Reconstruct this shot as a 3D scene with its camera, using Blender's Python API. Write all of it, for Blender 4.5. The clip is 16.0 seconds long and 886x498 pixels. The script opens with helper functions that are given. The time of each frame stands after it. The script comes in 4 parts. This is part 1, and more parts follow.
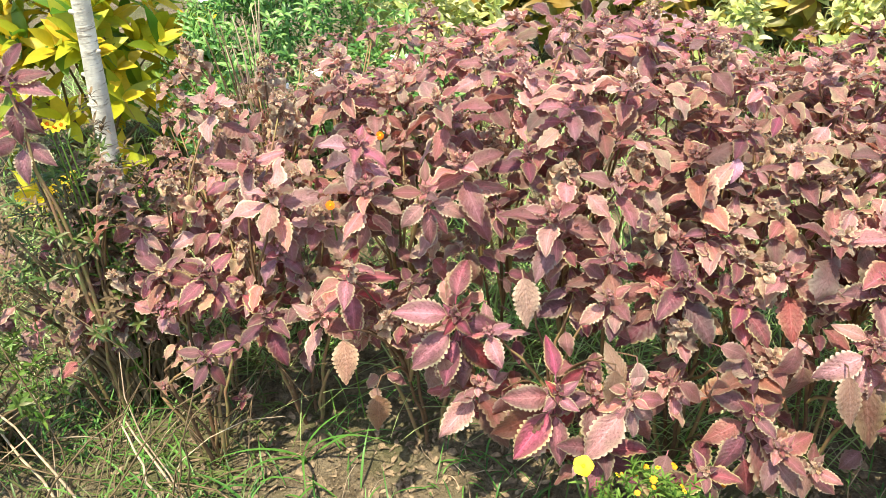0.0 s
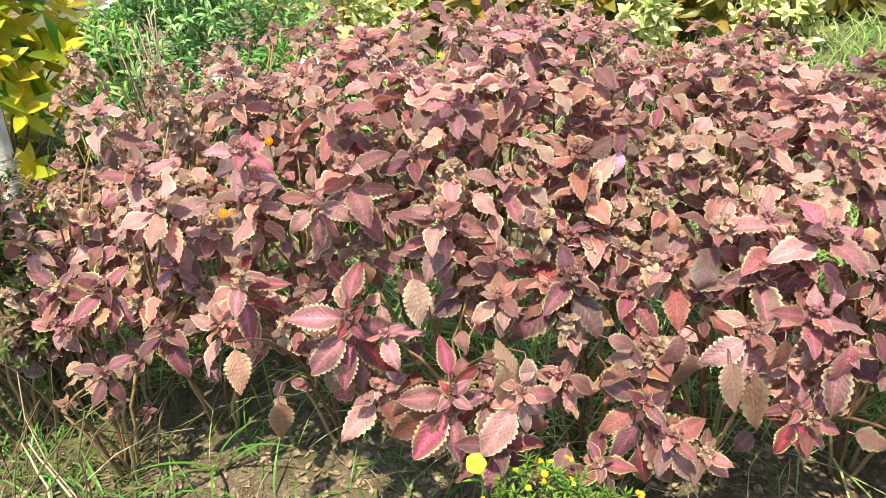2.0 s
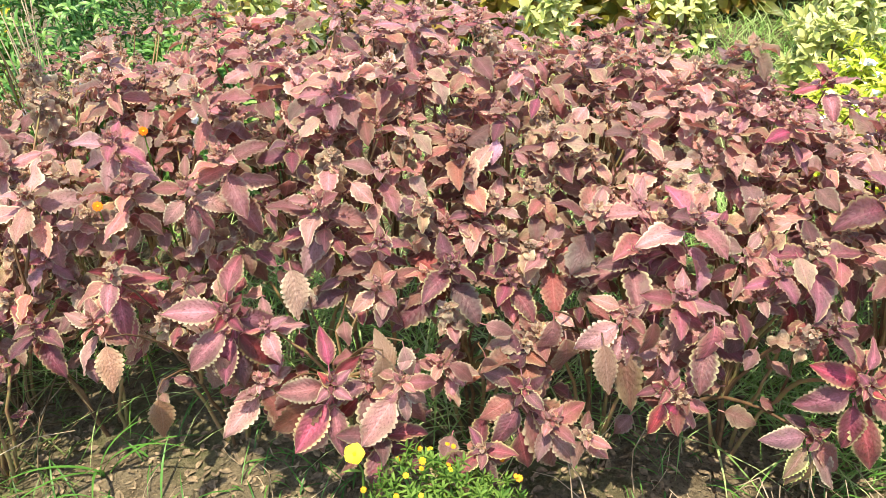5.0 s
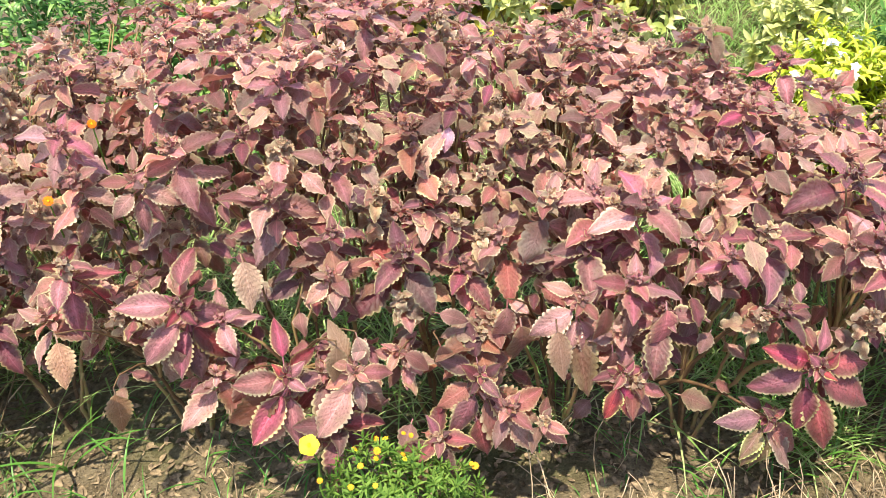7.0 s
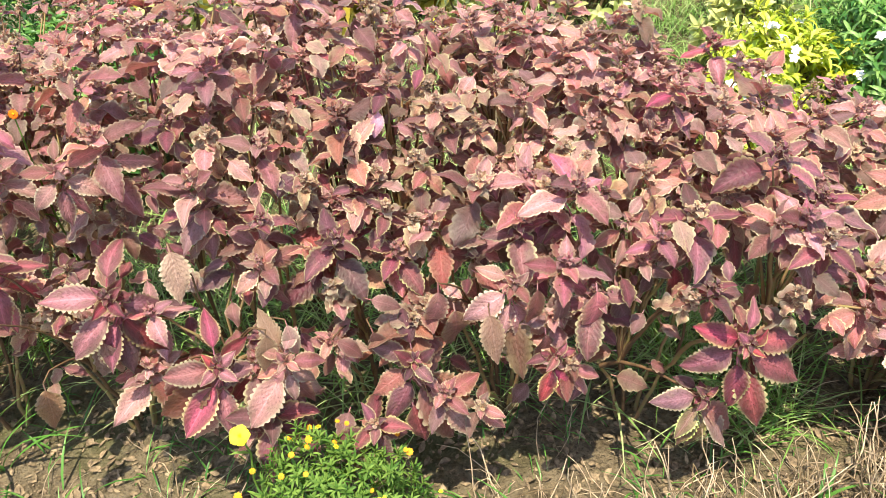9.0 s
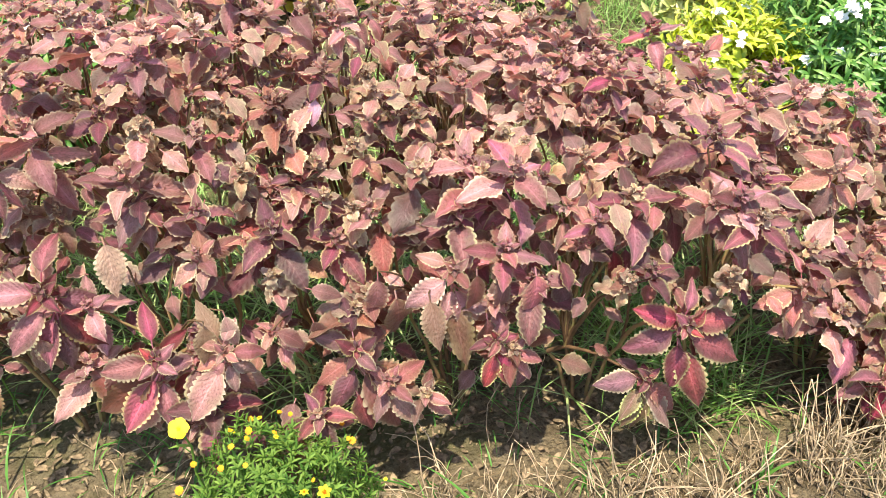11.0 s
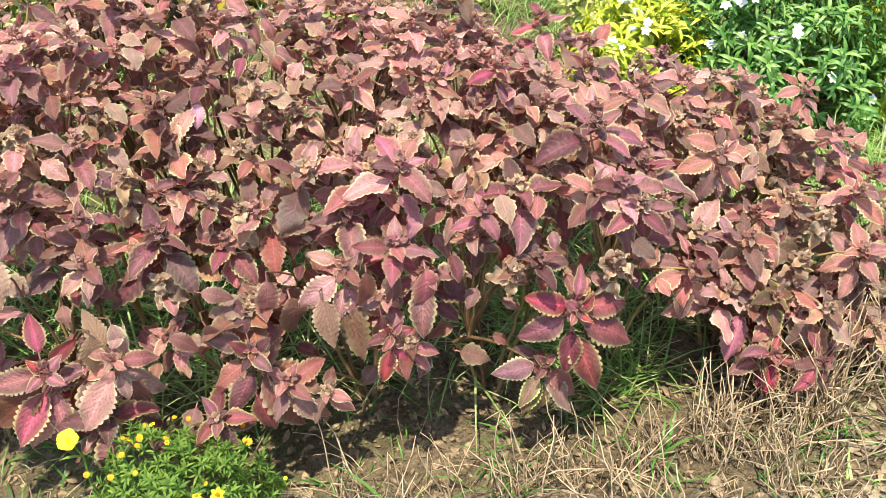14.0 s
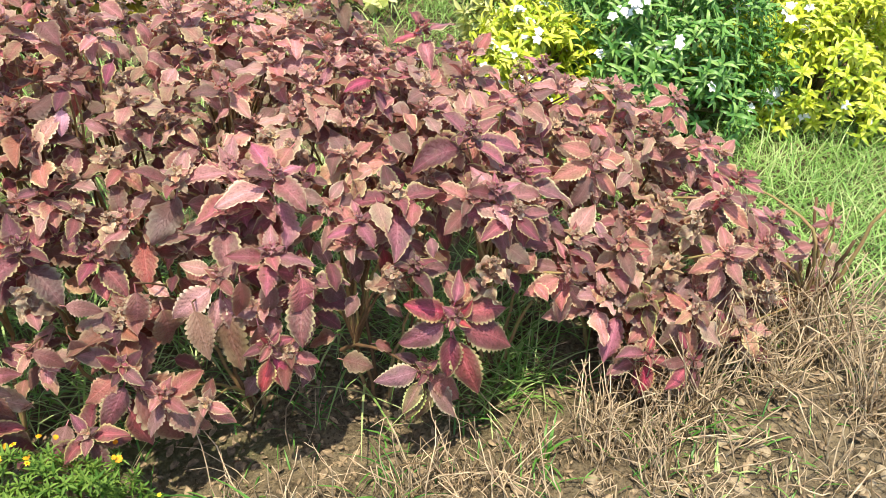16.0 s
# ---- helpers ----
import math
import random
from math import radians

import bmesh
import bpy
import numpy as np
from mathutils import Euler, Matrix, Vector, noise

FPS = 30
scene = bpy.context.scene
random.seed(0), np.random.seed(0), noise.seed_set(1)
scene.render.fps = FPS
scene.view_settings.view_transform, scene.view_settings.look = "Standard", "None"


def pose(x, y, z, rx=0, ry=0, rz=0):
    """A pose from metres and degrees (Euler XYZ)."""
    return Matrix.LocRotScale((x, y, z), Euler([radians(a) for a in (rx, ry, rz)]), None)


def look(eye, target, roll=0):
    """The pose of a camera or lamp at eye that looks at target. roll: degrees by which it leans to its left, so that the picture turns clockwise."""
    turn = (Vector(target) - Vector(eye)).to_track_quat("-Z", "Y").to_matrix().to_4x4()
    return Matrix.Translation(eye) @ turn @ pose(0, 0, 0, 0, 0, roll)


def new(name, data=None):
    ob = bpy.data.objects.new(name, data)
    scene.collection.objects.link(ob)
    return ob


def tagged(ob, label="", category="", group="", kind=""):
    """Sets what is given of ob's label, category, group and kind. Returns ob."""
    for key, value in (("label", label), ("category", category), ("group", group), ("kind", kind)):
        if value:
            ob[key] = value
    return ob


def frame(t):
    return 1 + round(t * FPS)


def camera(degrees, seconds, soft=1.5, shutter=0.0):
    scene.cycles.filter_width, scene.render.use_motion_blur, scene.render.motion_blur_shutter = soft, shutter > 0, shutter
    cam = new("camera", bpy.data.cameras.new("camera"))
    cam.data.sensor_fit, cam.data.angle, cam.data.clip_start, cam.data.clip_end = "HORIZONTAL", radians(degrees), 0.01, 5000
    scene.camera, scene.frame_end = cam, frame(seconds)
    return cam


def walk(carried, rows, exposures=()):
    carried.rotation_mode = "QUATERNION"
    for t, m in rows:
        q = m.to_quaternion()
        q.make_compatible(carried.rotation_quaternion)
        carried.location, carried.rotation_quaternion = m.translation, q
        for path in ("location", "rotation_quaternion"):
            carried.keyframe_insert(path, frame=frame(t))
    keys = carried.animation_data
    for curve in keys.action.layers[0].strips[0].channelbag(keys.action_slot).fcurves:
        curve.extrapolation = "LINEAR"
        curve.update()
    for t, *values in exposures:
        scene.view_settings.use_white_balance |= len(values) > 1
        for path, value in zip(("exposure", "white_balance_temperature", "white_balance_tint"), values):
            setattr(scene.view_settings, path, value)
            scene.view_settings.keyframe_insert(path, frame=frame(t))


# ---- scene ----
cam = camera(60.0, 16.0, 0.6)
PATH = [
    (0, (0.0077, 0.1270, 1.5562), (0.0605, 1.8260, 0.5014), -4.35),
    (0.5, (0.0288, 0.1290, 1.5540), (0.0989, 1.8220, 0.4928), -4.34),
    (1, (0.0756, 0.1270, 1.5596), (0.1419, 1.8170, 0.4913), -5.63),
    (1.5, (0.1287, 0.1230, 1.5574), (0.2280, 1.8120, 0.4913), -5.94),
    (2, (0.1580, 0.1200, 1.5505), (0.3083, 1.8050, 0.4841), -5.04),
    (2.5, (0.1820, 0.1180, 1.5503), (0.3986, 1.7910, 0.4762), -3.74),
    (3, (0.1981, 0.1140, 1.5469), (0.4508, 1.7810, 0.4710), -3.05),
    (3.5, (0.2043, 0.1120, 1.5421), (0.4910, 1.7730, 0.4664), -2.25),
    (4, (0.2295, 0.1020, 1.5359), (0.5212, 1.7630, 0.4605), -2.45),
    (6.5, (0.3071, 0.0910, 1.5216), (0.6628, 1.7220, 0.4184), -2.85),
    (7, (0.3369, 0.0880, 1.5277), (0.6800, 1.7130, 0.4120), -3.23),
    (7.5, (0.3772, 0.0750, 1.5191), (0.7124, 1.6990, 0.4011), -3.83),
    (8, (0.3853, 0.0730, 1.5174), (0.7567, 1.6850, 0.3936), -3.23),
    (8.5, (0.4027, 0.0670, 1.5060), (0.7940, 1.6770, 0.3859), -3.04),
    (9, (0.4217, 0.0650, 1.5056), (0.8235, 1.6630, 0.3720), -3.13),
    (11.5, (0.5024, 0.0330, 1.4884), (0.9729, 1.5970, 0.3342), -2.94),
    (12, (0.5143, 0.0290, 1.4899), (0.9981, 1.5840, 0.3290), -2.84),
    (12.5, (0.5274, 0.0200, 1.4873), (1.0281, 1.5720, 0.3301), -2.85),
    (13, (0.5523, 0.0100, 1.4922), (1.0473, 1.5560, 0.3257), -3.04),
    (13.5, (0.6026, -0.0080, 1.4839), (1.1135, 1.5380, 0.3211), -3.75),
    (14, (0.6294, -0.0200, 1.4909), (1.1684, 1.5120, 0.3250), -3.76),
    (14.5, (0.6572, -0.0250, 1.4948), (1.2355, 1.4890, 0.3233), -3.17),
    (15, (0.6824, -0.0410, 1.4917), (1.2954, 1.4640, 0.3264), -2.80),
    (15.5, (0.7170, -0.0570, 1.5039), (1.3732, 1.4260, 0.3341), -1.82),
    (16, (0.7203, -0.0600, 1.4950), (1.4363, 1.4010, 0.3323), -0.57),
]
walk(cam, [(t, look(eye, target, roll)) for t, eye, target, roll in PATH], ((0.0, 1.42, 7300.0, 4.0), (9.0, 1.40, 7300.0, 4.0), (13.0, 1.34, 7300.0, 4.0), (16.0, 1.17, 7300.0, 4.0)))


# ---------------------------------------------------------------- light
SUN_ELEV, SUN_AZ = 74.0, 212.0          # degrees; azimuth clockwise from +y
world = bpy.data.worlds.new("world")
scene.world = world
world.use_nodes = True
sky = world.node_tree.nodes.new("ShaderNodeTexSky")
sky.sky_type, sky.sun_disc = "NISHITA", False
sky.sun_elevation, sky.sun_rotation = radians(SUN_ELEV), radians(SUN_AZ)
world.node_tree.links.new(sky.outputs[0], world.node_tree.nodes["Background"].inputs[0])
world.node_tree.nodes["Background"].inputs[1].default_value = 0.15
sun = new("sun", bpy.data.lights.new("sun", "SUN"))
sun.data.energy, sun.data.angle, sun.data.color = 3.3, radians(0.6), (1.0, 0.93, 0.80)
a, e = radians(SUN_AZ), radians(SUN_ELEV)
sun.matrix_world = look((20 * math.sin(a) * math.cos(e), 20 * math.cos(a) * math.cos(e), 20 * math.sin(e)), (0, 0, 0))

# ---------------------------------------------------------------- material helpers
RNG = random.Random(7)


class Nodes:
    """A short way to write node trees."""

    def __init__(self, name, rough=0.6, spec=0.3):
        self.mat = bpy.data.materials.new(name)
        self.mat.use_nodes = True
        self.tree = self.mat.node_tree
        self.bsdf = self.tree.nodes["Principled BSDF"]
        self.bsdf.inputs["Roughness"].default_value = rough
        self.bsdf.inputs["Specular IOR Level"].default_value = spec

    def node(self, kind, **given):
        n = self.tree.nodes.new(kind)
        for key, value in given.items():
            n.inputs[key.replace("_", " ")].default_value = value
        return n

    def link(self, a, b):
        self.tree.links.new(a, b)
        return a

    def math(self, op, a, b=0.0, c=0.0):
        n = self.tree.nodes.new("ShaderNodeMath")
        n.operation = op
        for socket, value in zip(n.inputs, (a, b, c)):
            if isinstance(value, (int, float)):
                socket.default_value = value
            else:
                self.link(value, socket)
        return n.outputs[0]

    def mix(self, factor, a, b, blend="MIX"):
        n = self.tree.nodes.new("ShaderNodeMix")
        n.data_type, n.blend_type = "RGBA", blend
        for socket, value in ((n.inputs[0], factor), (n.inputs[6], a), (n.inputs[7], b)):
            if isinstance(value, (int, float)):
                socket.default_value = value
            elif isinstance(value, tuple):
                socket.default_value = (*value[:3], 1)
            else:
                self.link(value, socket)
        return n.outputs[2]

    def smooth(self, value, low, high):
        n = self.tree.nodes.new("ShaderNodeMapRange")
        n.interpolation_type = "SMOOTHSTEP"
        n.inputs[1].default_value, n.inputs[2].default_value = low, high
        self.link(value, n.inputs[0])
        return n.outputs[0]

    def noise(self, scale, detail=3.0, vector=None, rough=0.5):
        n = self.node("ShaderNodeTexNoise", Scale=scale, Detail=detail, Roughness=rough)
        self.link(vector or self.place(), n.inputs["Vector"])
        return n.outputs[0]

    def place(self):
        return self.node("ShaderNodeTexCoord").outputs["Object"]

    def everywhere(self):
        return self.node("ShaderNodeNewGeometry").outputs["Position"]

    def chance(self):
        return self.node("ShaderNodeObjectInfo").outputs["Random"]

    def island(self):
        return self.node("ShaderNodeNewGeometry").outputs["Random Per Island"]

    def bump(self, height, strength=0.4, distance=0.002):
        n = self.node("ShaderNodeBump", Strength=strength, Distance=distance)
        self.link(height, n.inputs["Height"])
        self.link(n.outputs[0], self.bsdf.inputs["Normal"])

    def colour(self, socket):
        self.link(socket, self.bsdf.inputs["Base Color"])

    def thin(self, socket, share):
        """Lets some light through, as a leaf does."""
        t = self.node("ShaderNodeBsdfTranslucent")
        self.link(socket, t.inputs["Color"])
        m = self.node("ShaderNodeMixShader", Fac=share)
        self.link(self.bsdf.outputs[0], m.inputs[1])
        self.link(t.outputs[0], m.inputs[2])
        self.link(m.outputs[0], self.tree.nodes["Material Output"].inputs[0])


def coleus_leaf_material(name, heart, blade, outer, margin, margin_share=1.0, patch=(0.34, 0.2, 0.1), patch_share=0.4, seed=0.0):
    """A coleus leaf: heart colour round the midrib, blade, outer zone, cream scalloped margin, net of veins, dry patches."""
    m = Nodes(name, 0.42, 0.5)
    uv = m.node("ShaderNodeTexCoord").outputs["UV"]
    xy = m.node("ShaderNodeSeparateXYZ")
    m.link(uv, xy.inputs[0])
    a = m.math("ABSOLUTE", m.math("MULTIPLY_ADD", xy.outputs[0], 2.0, -1.0))
    v = xy.outputs[1]
    chance = m.math("FRACT", m.math("ADD", m.chance(), m.island()))
    shift = m.node("ShaderNodeVectorMath")
    shift.operation = "ADD"
    m.link(uv, shift.inputs[0])
    m.link(m.math("MULTIPLY", chance, 37.0), shift.inputs[1])
    big = m.noise(3.5, 3, shift.outputs[0])
    fine = m.noise(22.0, 4, shift.outputs[0], 0.65)
    mottle = m.noise(8.0, 4, shift.outputs[0], 0.6)
    wobble = m.math("ADD", m.math("MULTIPLY_ADD", m.math("SUBTRACT", big, 0.5), 0.7, a), m.math("MULTIPLY", m.math("SUBTRACT", mottle, 0.5), 0.9))
    c = m.mix(m.smooth(wobble, 0.05, 0.5), heart, blade)
    c = m.mix(m.smooth(wobble, 0.45, 0.92), c, outer)
    # side veins run forward from the midrib
    phase = m.math("FRACT", m.math("ADD", m.math("MULTIPLY_ADD", v, 9.0, m.math("MULTIPLY", a, -2.6)), m.math("MULTIPLY", big, 1.6)))
    ridge = m.math("ABSOLUTE", m.math("SUBTRACT", phase, 0.5))
    vein = m.smooth(ridge, 0.40, 0.5)
    midrib = m.math("SUBTRACT", 1.0, m.smooth(a, 0.02, 0.08))
    c = m.mix(m.math("MULTIPLY", vein, 0.16), c, tuple(0.55 * k + 0.04 for k in heart))
    c = m.mix(m.math("MULTIPLY", midrib, 0.55), c, tuple(min(1, 1.3 * k + 0.06) for k in heart))
    c = m.mix(m.math("MULTIPLY", m.smooth(big, 0.52, 0.72), patch_share), c, patch)
    c = m.mix(m.math("MULTIPLY", m.smooth(mottle, 0.52, 0.7), 0.3), c, tuple(0.5 * k for k in blade))
    c = m.mix(m.math("MULTIPLY", m.smooth(fine, 0.53, 0.66), 0.6), c, tuple(0.3 * k for k in blade))
    c = m.mix(m.math("MULTIPLY", m.smooth(fine, 0.47, 0.34), 0.4), c, tuple(min(1, 1.45 * k + 0.015) for k in blade))
    keen = m.math("MULTIPLY_ADD", m.math("FRACT", m.math("MULTIPLY", chance, 5.3)), 0.5, 0.6)
    edge = m.math("MULTIPLY", m.math("MULTIPLY", m.smooth(m.math("MULTIPLY_ADD", m.math("SUBTRACT", fine, 0.5), 0.35, a), 0.76, 0.95), margin_share), keen)
    c = m.mix(edge, c, margin)
    hsv = m.node("ShaderNodeHueSaturation")
    m.link(c, hsv.inputs["Color"])
    m.link(m.math("MULTIPLY_ADD", chance, 0.035, 0.483), hsv.inputs["Hue"])
    turned = m.math("FRACT", m.math("MULTIPLY", chance, 7.31))
    m.link(m.math("MULTIPLY_ADD", turned, 0.36, 0.72), hsv.inputs["Saturation"])
    m.link(m.math("MULTIPLY_ADD", m.math("FRACT", m.math("MULTIPLY", chance, 13.7)), 1.05, 0.42), hsv.inputs["Value"])
    c = hsv.outputs[0]
    m.colour(c)
    m.bsdf.inputs["Sheen Weight"].default_value = 0.1
    m.bsdf.inputs["Sheen Roughness"].default_value = 0.5
    m.bump(m.math("ADD", m.math("MULTIPLY", m.math("SINE", m.math("MULTIPLY", phase, 6.283)), 0.15), m.math("ADD", fine, mottle)), 0.6, 0.003)
    m.thin(m.mix(0.3, c, (0.70, 0.15, 0.06)), 0.35)
    return m.mat


def foliage_material(name, dark, light, tip=None, thin=0.3, rough=0.42, spec=0.45):
    """Green leaves in one mesh, each of its own shade; tip: a second colour that some of them take."""
    m = Nodes(name, rough, spec)
    r = m.island()
    c = m.mix(r, dark, light)
    if tip:
        c = m.mix(m.smooth(m.math("FRACT", m.math("MULTIPLY", r, 9.7)), 0.55, 0.75), c, tip)
    n = m.noise(60.0, 3)
    c = m.mix(m.math("MULTIPLY", n, 0.35), c, tuple(0.6 * k for k in dark))
    m.colour(c)
    m.bump(n, 0.3, 0.001)
    m.thin(c, thin)
    return m.mat


def plain_material(name, one, two, scale=30.0, rough=0.75, spec=0.2, relief=0.4):
    m = Nodes(name, rough, spec)
    n = m.noise(scale, 5, None, 0.6)
    c = m.mix(m.smooth(n, 0.3, 0.7), one, two)
    hsv = m.node("ShaderNodeHueSaturation")
    m.link(c, hsv.inputs["Color"])
    m.link(m.math("MULTIPLY_ADD", m.island(), 0.5, 0.75), hsv.inputs["Value"])
    m.colour(hsv.outputs[0])
    m.bump(n, relief, 0.002)
    return m.mat


def bark_material():
    """Pale smooth bark, crossed by short dark dashes and grey stains."""
    m = Nodes("pale bark", 0.85, 0.15)
    dash = m.node("ShaderNodeMapping")
    dash.inputs["Scale"].default_value = (22.0, 22.0, 110.0)
    m.link(m.place(), dash.inputs["Vector"])
    marks = m.noise(1.0, 4, dash.outputs[0], 0.6)
    stain = m.noise(14.0, 5, None, 0.65)
    c = m.mix(m.smooth(stain, 0.35, 0.65), (0.74, 0.70, 0.60), (0.52, 0.48, 0.40))
    c = m.mix(m.math("MULTIPLY", m.smooth(marks, 0.55, 0.66), 0.8), c, (0.24, 0.2, 0.15))
    m.colour(c)
    m.bump(m.math("ADD", marks, stain), 0.9, 0.004)
    return m.mat


M_DUSTY = coleus_leaf_material("dusty rose coleus leaf", (0.47, 0.155, 0.165), (0.345, 0.13, 0.118), (0.37, 0.18, 0.133), (0.64, 0.50, 0.32), 0.9, patch=(0.38, 0.22, 0.15))
M_CRIMSON = coleus_leaf_material("crimson coleus leaf", (0.47, 0.07, 0.125), (0.24, 0.046, 0.07), (0.25, 0.085, 0.07), (0.58, 0.49, 0.23), 0.85, patch_share=0.15)
M_PURPLE = coleus_leaf_material("purple coleus leaf", (0.29, 0.065, 0.10), (0.18, 0.055, 0.075), (0.22, 0.095, 0.08), (0.55, 0.47, 0.22), 0.9, patch_share=0.2)
M_PINK = coleus_leaf_material("bright pink coleus leaf", (0.62, 0.22, 0.36), (0.55, 0.18, 0.3), (0.5, 0.2, 0.26), (0.6, 0.4, 0.35), 0.5, patch_share=0.1)
# pinker base colours that stand in for the sky's reflection on the leaf
M_SKYSHEEN = coleus_leaf_material("coleus leaf with painted sky sheen", (0.46, 0.14, 0.20), (0.33, 0.115, 0.14), (0.34, 0.15, 0.13), (0.56, 0.42, 0.30), 0.6, patch_share=0.15)
# paler copy of the dusty leaf: sunlight on the canopy's top put into colour
M_SUNLIT = coleus_leaf_material("dusty coleus leaf painted sunlit", (0.52, 0.20, 0.21), (0.44, 0.195, 0.175), (0.46, 0.24, 0.185), (0.70, 0.56, 0.4), 0.8, patch=(0.5, 0.3, 0.22))
M_BRONZE = coleus_leaf_material("bronze coleus leaf", (0.35, 0.145, 0.12), (0.33, 0.18, 0.13), (0.38, 0.25, 0.155), (0.57, 0.47, 0.26), 0.7, patch=(0.42, 0.27, 0.17), patch_share=0.5)
M_TAN = coleus_leaf_material("withered tan coleus leaf", (0.38, 0.19, 0.135), (0.43, 0.28, 0.175), (0.52, 0.40, 0.25), (0.66, 0.54, 0.34), 0.9, patch=(0.5, 0.36, 0.22), patch_share=0.5)
M_RUSSET = coleus_leaf_material("russet coleus leaf", (0.29, 0.085, 0.07), (0.25, 0.085, 0.068), (0.28, 0.125, 0.085), (0.46, 0.33, 0.2), 0.6, patch=(0.3, 0.15, 0.1))
M_DRY = coleus_leaf_material("dry tan coleus leaf", (0.33, 0.17, 0.10), (0.34, 0.19, 0.11), (0.37, 0.24, 0.135), (0.50, 0.38, 0.2), 0.7)
M_OLIVE = coleus_leaf_material("olive coleus leaf", (0.20, 0.07, 0.06), (0.17, 0.10, 0.05), (0.20, 0.16, 0.06), (0.55, 0.56, 0.16), 0.95, patch_share=0.2)
M_STEM = plain_material("coleus stem", (0.24, 0.21, 0.08), (0.28, 0.15, 0.09), 40)
M_DARKSTEM = plain_material("brown coleus stem", (0.10, 0.06, 0.035), (0.16, 0.09, 0.05), 40)
M_GRASS = foliage_material("grass", (0.13, 0.29, 0.05), (0.36, 0.56, 0.17), (0.52, 0.62, 0.28))
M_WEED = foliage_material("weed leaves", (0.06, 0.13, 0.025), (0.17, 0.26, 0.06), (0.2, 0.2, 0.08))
M_FEATHER = foliage_material("feathery green leaves", (0.055, 0.14, 0.02), (0.25, 0.38, 0.08), None, 0.3, 0.6, 0.2)
M_TURF = foliage_material("green grass blades", (0.05, 0.17, 0.03), (0.17, 0.38, 0.07))
M_STRAW = plain_material("dry stalks", (0.55, 0.44, 0.30), (0.32, 0.22, 0.15), 50)
M_GREEN = foliage_material("dark green leaves", (0.055, 0.18, 0.035), (0.18, 0.38, 0.085), (0.32, 0.52, 0.15))
M_LIME = foliage_material("yellow green leaves", (0.28, 0.40, 0.03), (0.66, 0.70, 0.06), (0.8, 0.78, 0.14))
M_PALE = foliage_material("pale yellow leaves", (0.6, 0.6, 0.2), (0.85, 0.82, 0.45), (0.4, 0.48, 0.14))
M_CROTON = foliage_material("croton leaves", (0.09, 0.22, 0.02), (0.74, 0.68, 0.05), (0.85, 0.60, 0.05), 0.4)
M_CROTON_RED = foliage_material("croton leaves with orange", (0.06, 0.09, 0.02), (0.66, 0.56, 0.08), (0.42, 0.26, 0.06), 0.4)
M_WHITE = plain_material("white petals", (0.8, 0.8, 0.78), (0.72, 0.72, 0.7), 20, 0.6)
M_YELLOW = plain_material("yellow petals", (0.85, 0.68, 0.05), (0.8, 0.55, 0.02), 20, 0.6)
M_AMBER = plain_material("amber petals", (0.75, 0.36, 0.02), (0.6, 0.25, 0.02), 20, 0.6)
M_ORANGE = plain_material("orange petals", (0.8, 0.22, 0.01), (0.75, 0.15, 0.01), 20, 0.6)
M_BARK = bark_material()
M_TWIG = plain_material("brown twigs", (0.13, 0.09, 0.05), (0.2, 0.14, 0.08), 30)


def ground_material():
    m = Nodes("soil with leaf litter", 0.95, 0.1)
    p = m.everywhere()
    big = m.noise(2.2, 4, p)
    mid = m.noise(14.0, 6, p, 0.7)
    fine = m.noise(75.0, 5, p, 0.7)
    c = m.mix(m.smooth(mid, 0.35, 0.65), (0.12, 0.092, 0.06), (0.24, 0.19, 0.128))
    c = m.mix(m.smooth(fine, 0.52, 0.7), c, (0.33, 0.25, 0.155))
    c = m.mix(m.math("MULTIPLY", m.smooth(fine, 0.48, 0.34), 0.7), c, (0.05, 0.035, 0.025))
    c = m.mix(m.math("MULTIPLY", m.smooth(big, 0.46, 0.64), 0.65), c, (0.10, 0.115, 0.045))
    m.colour(c)
    m.bump(m.math("ADD", mid, fine), 1.0, 0.02)
    return m.mat


M_SOIL = ground_material()

# ---------------------------------------------------------------- geometry helpers


def step(v, low, high):
    v = min(1.0, max(0.0, (v - low) / (high - low)))
    return v * v * (3 - 2 * v)


def ground_z(x, y):
    z = 0.15 * step(x, 1.2, 2.6) + 0.30 * step(y, 2.0, 3.3)
    z += 0.10 * step(1.2 - y, 0.0, 0.5) * step(x, 0.5, 1.4)
    near = 1.0 if abs(x) < 5 and abs(y) < 6 else 0.0
    return z + near * 0.012 * noise.noise((x * 3.1, y * 3.1, 0.3)) + near * 0.006 * noise.noise((x * 11, y * 11, 5.3))


def mesh_of(name, verts, faces, material, smooth=True, uvs=None):
    me = bpy.data.meshes.new(name)
    me.from_pydata(verts, [], faces)
    me.materials.append(material)
    if smooth:
        me.polygons.foreach_set("use_smooth", [True] * len(me.polygons))
    if uvs:
        layer = me.uv_layers.new(name="UVMap")
        for loop in me.loops:
            layer.data[loop.index].uv = uvs[loop.vertex_index]
    me.update()
    return me


def child(name, me, parent, m=None, label="", kind=""):
    ob = new(name, me)
    ob.parent = parent
    if m is not None:
        ob.matrix_basis = m
    return tagged(ob, label=label, kind=kind)


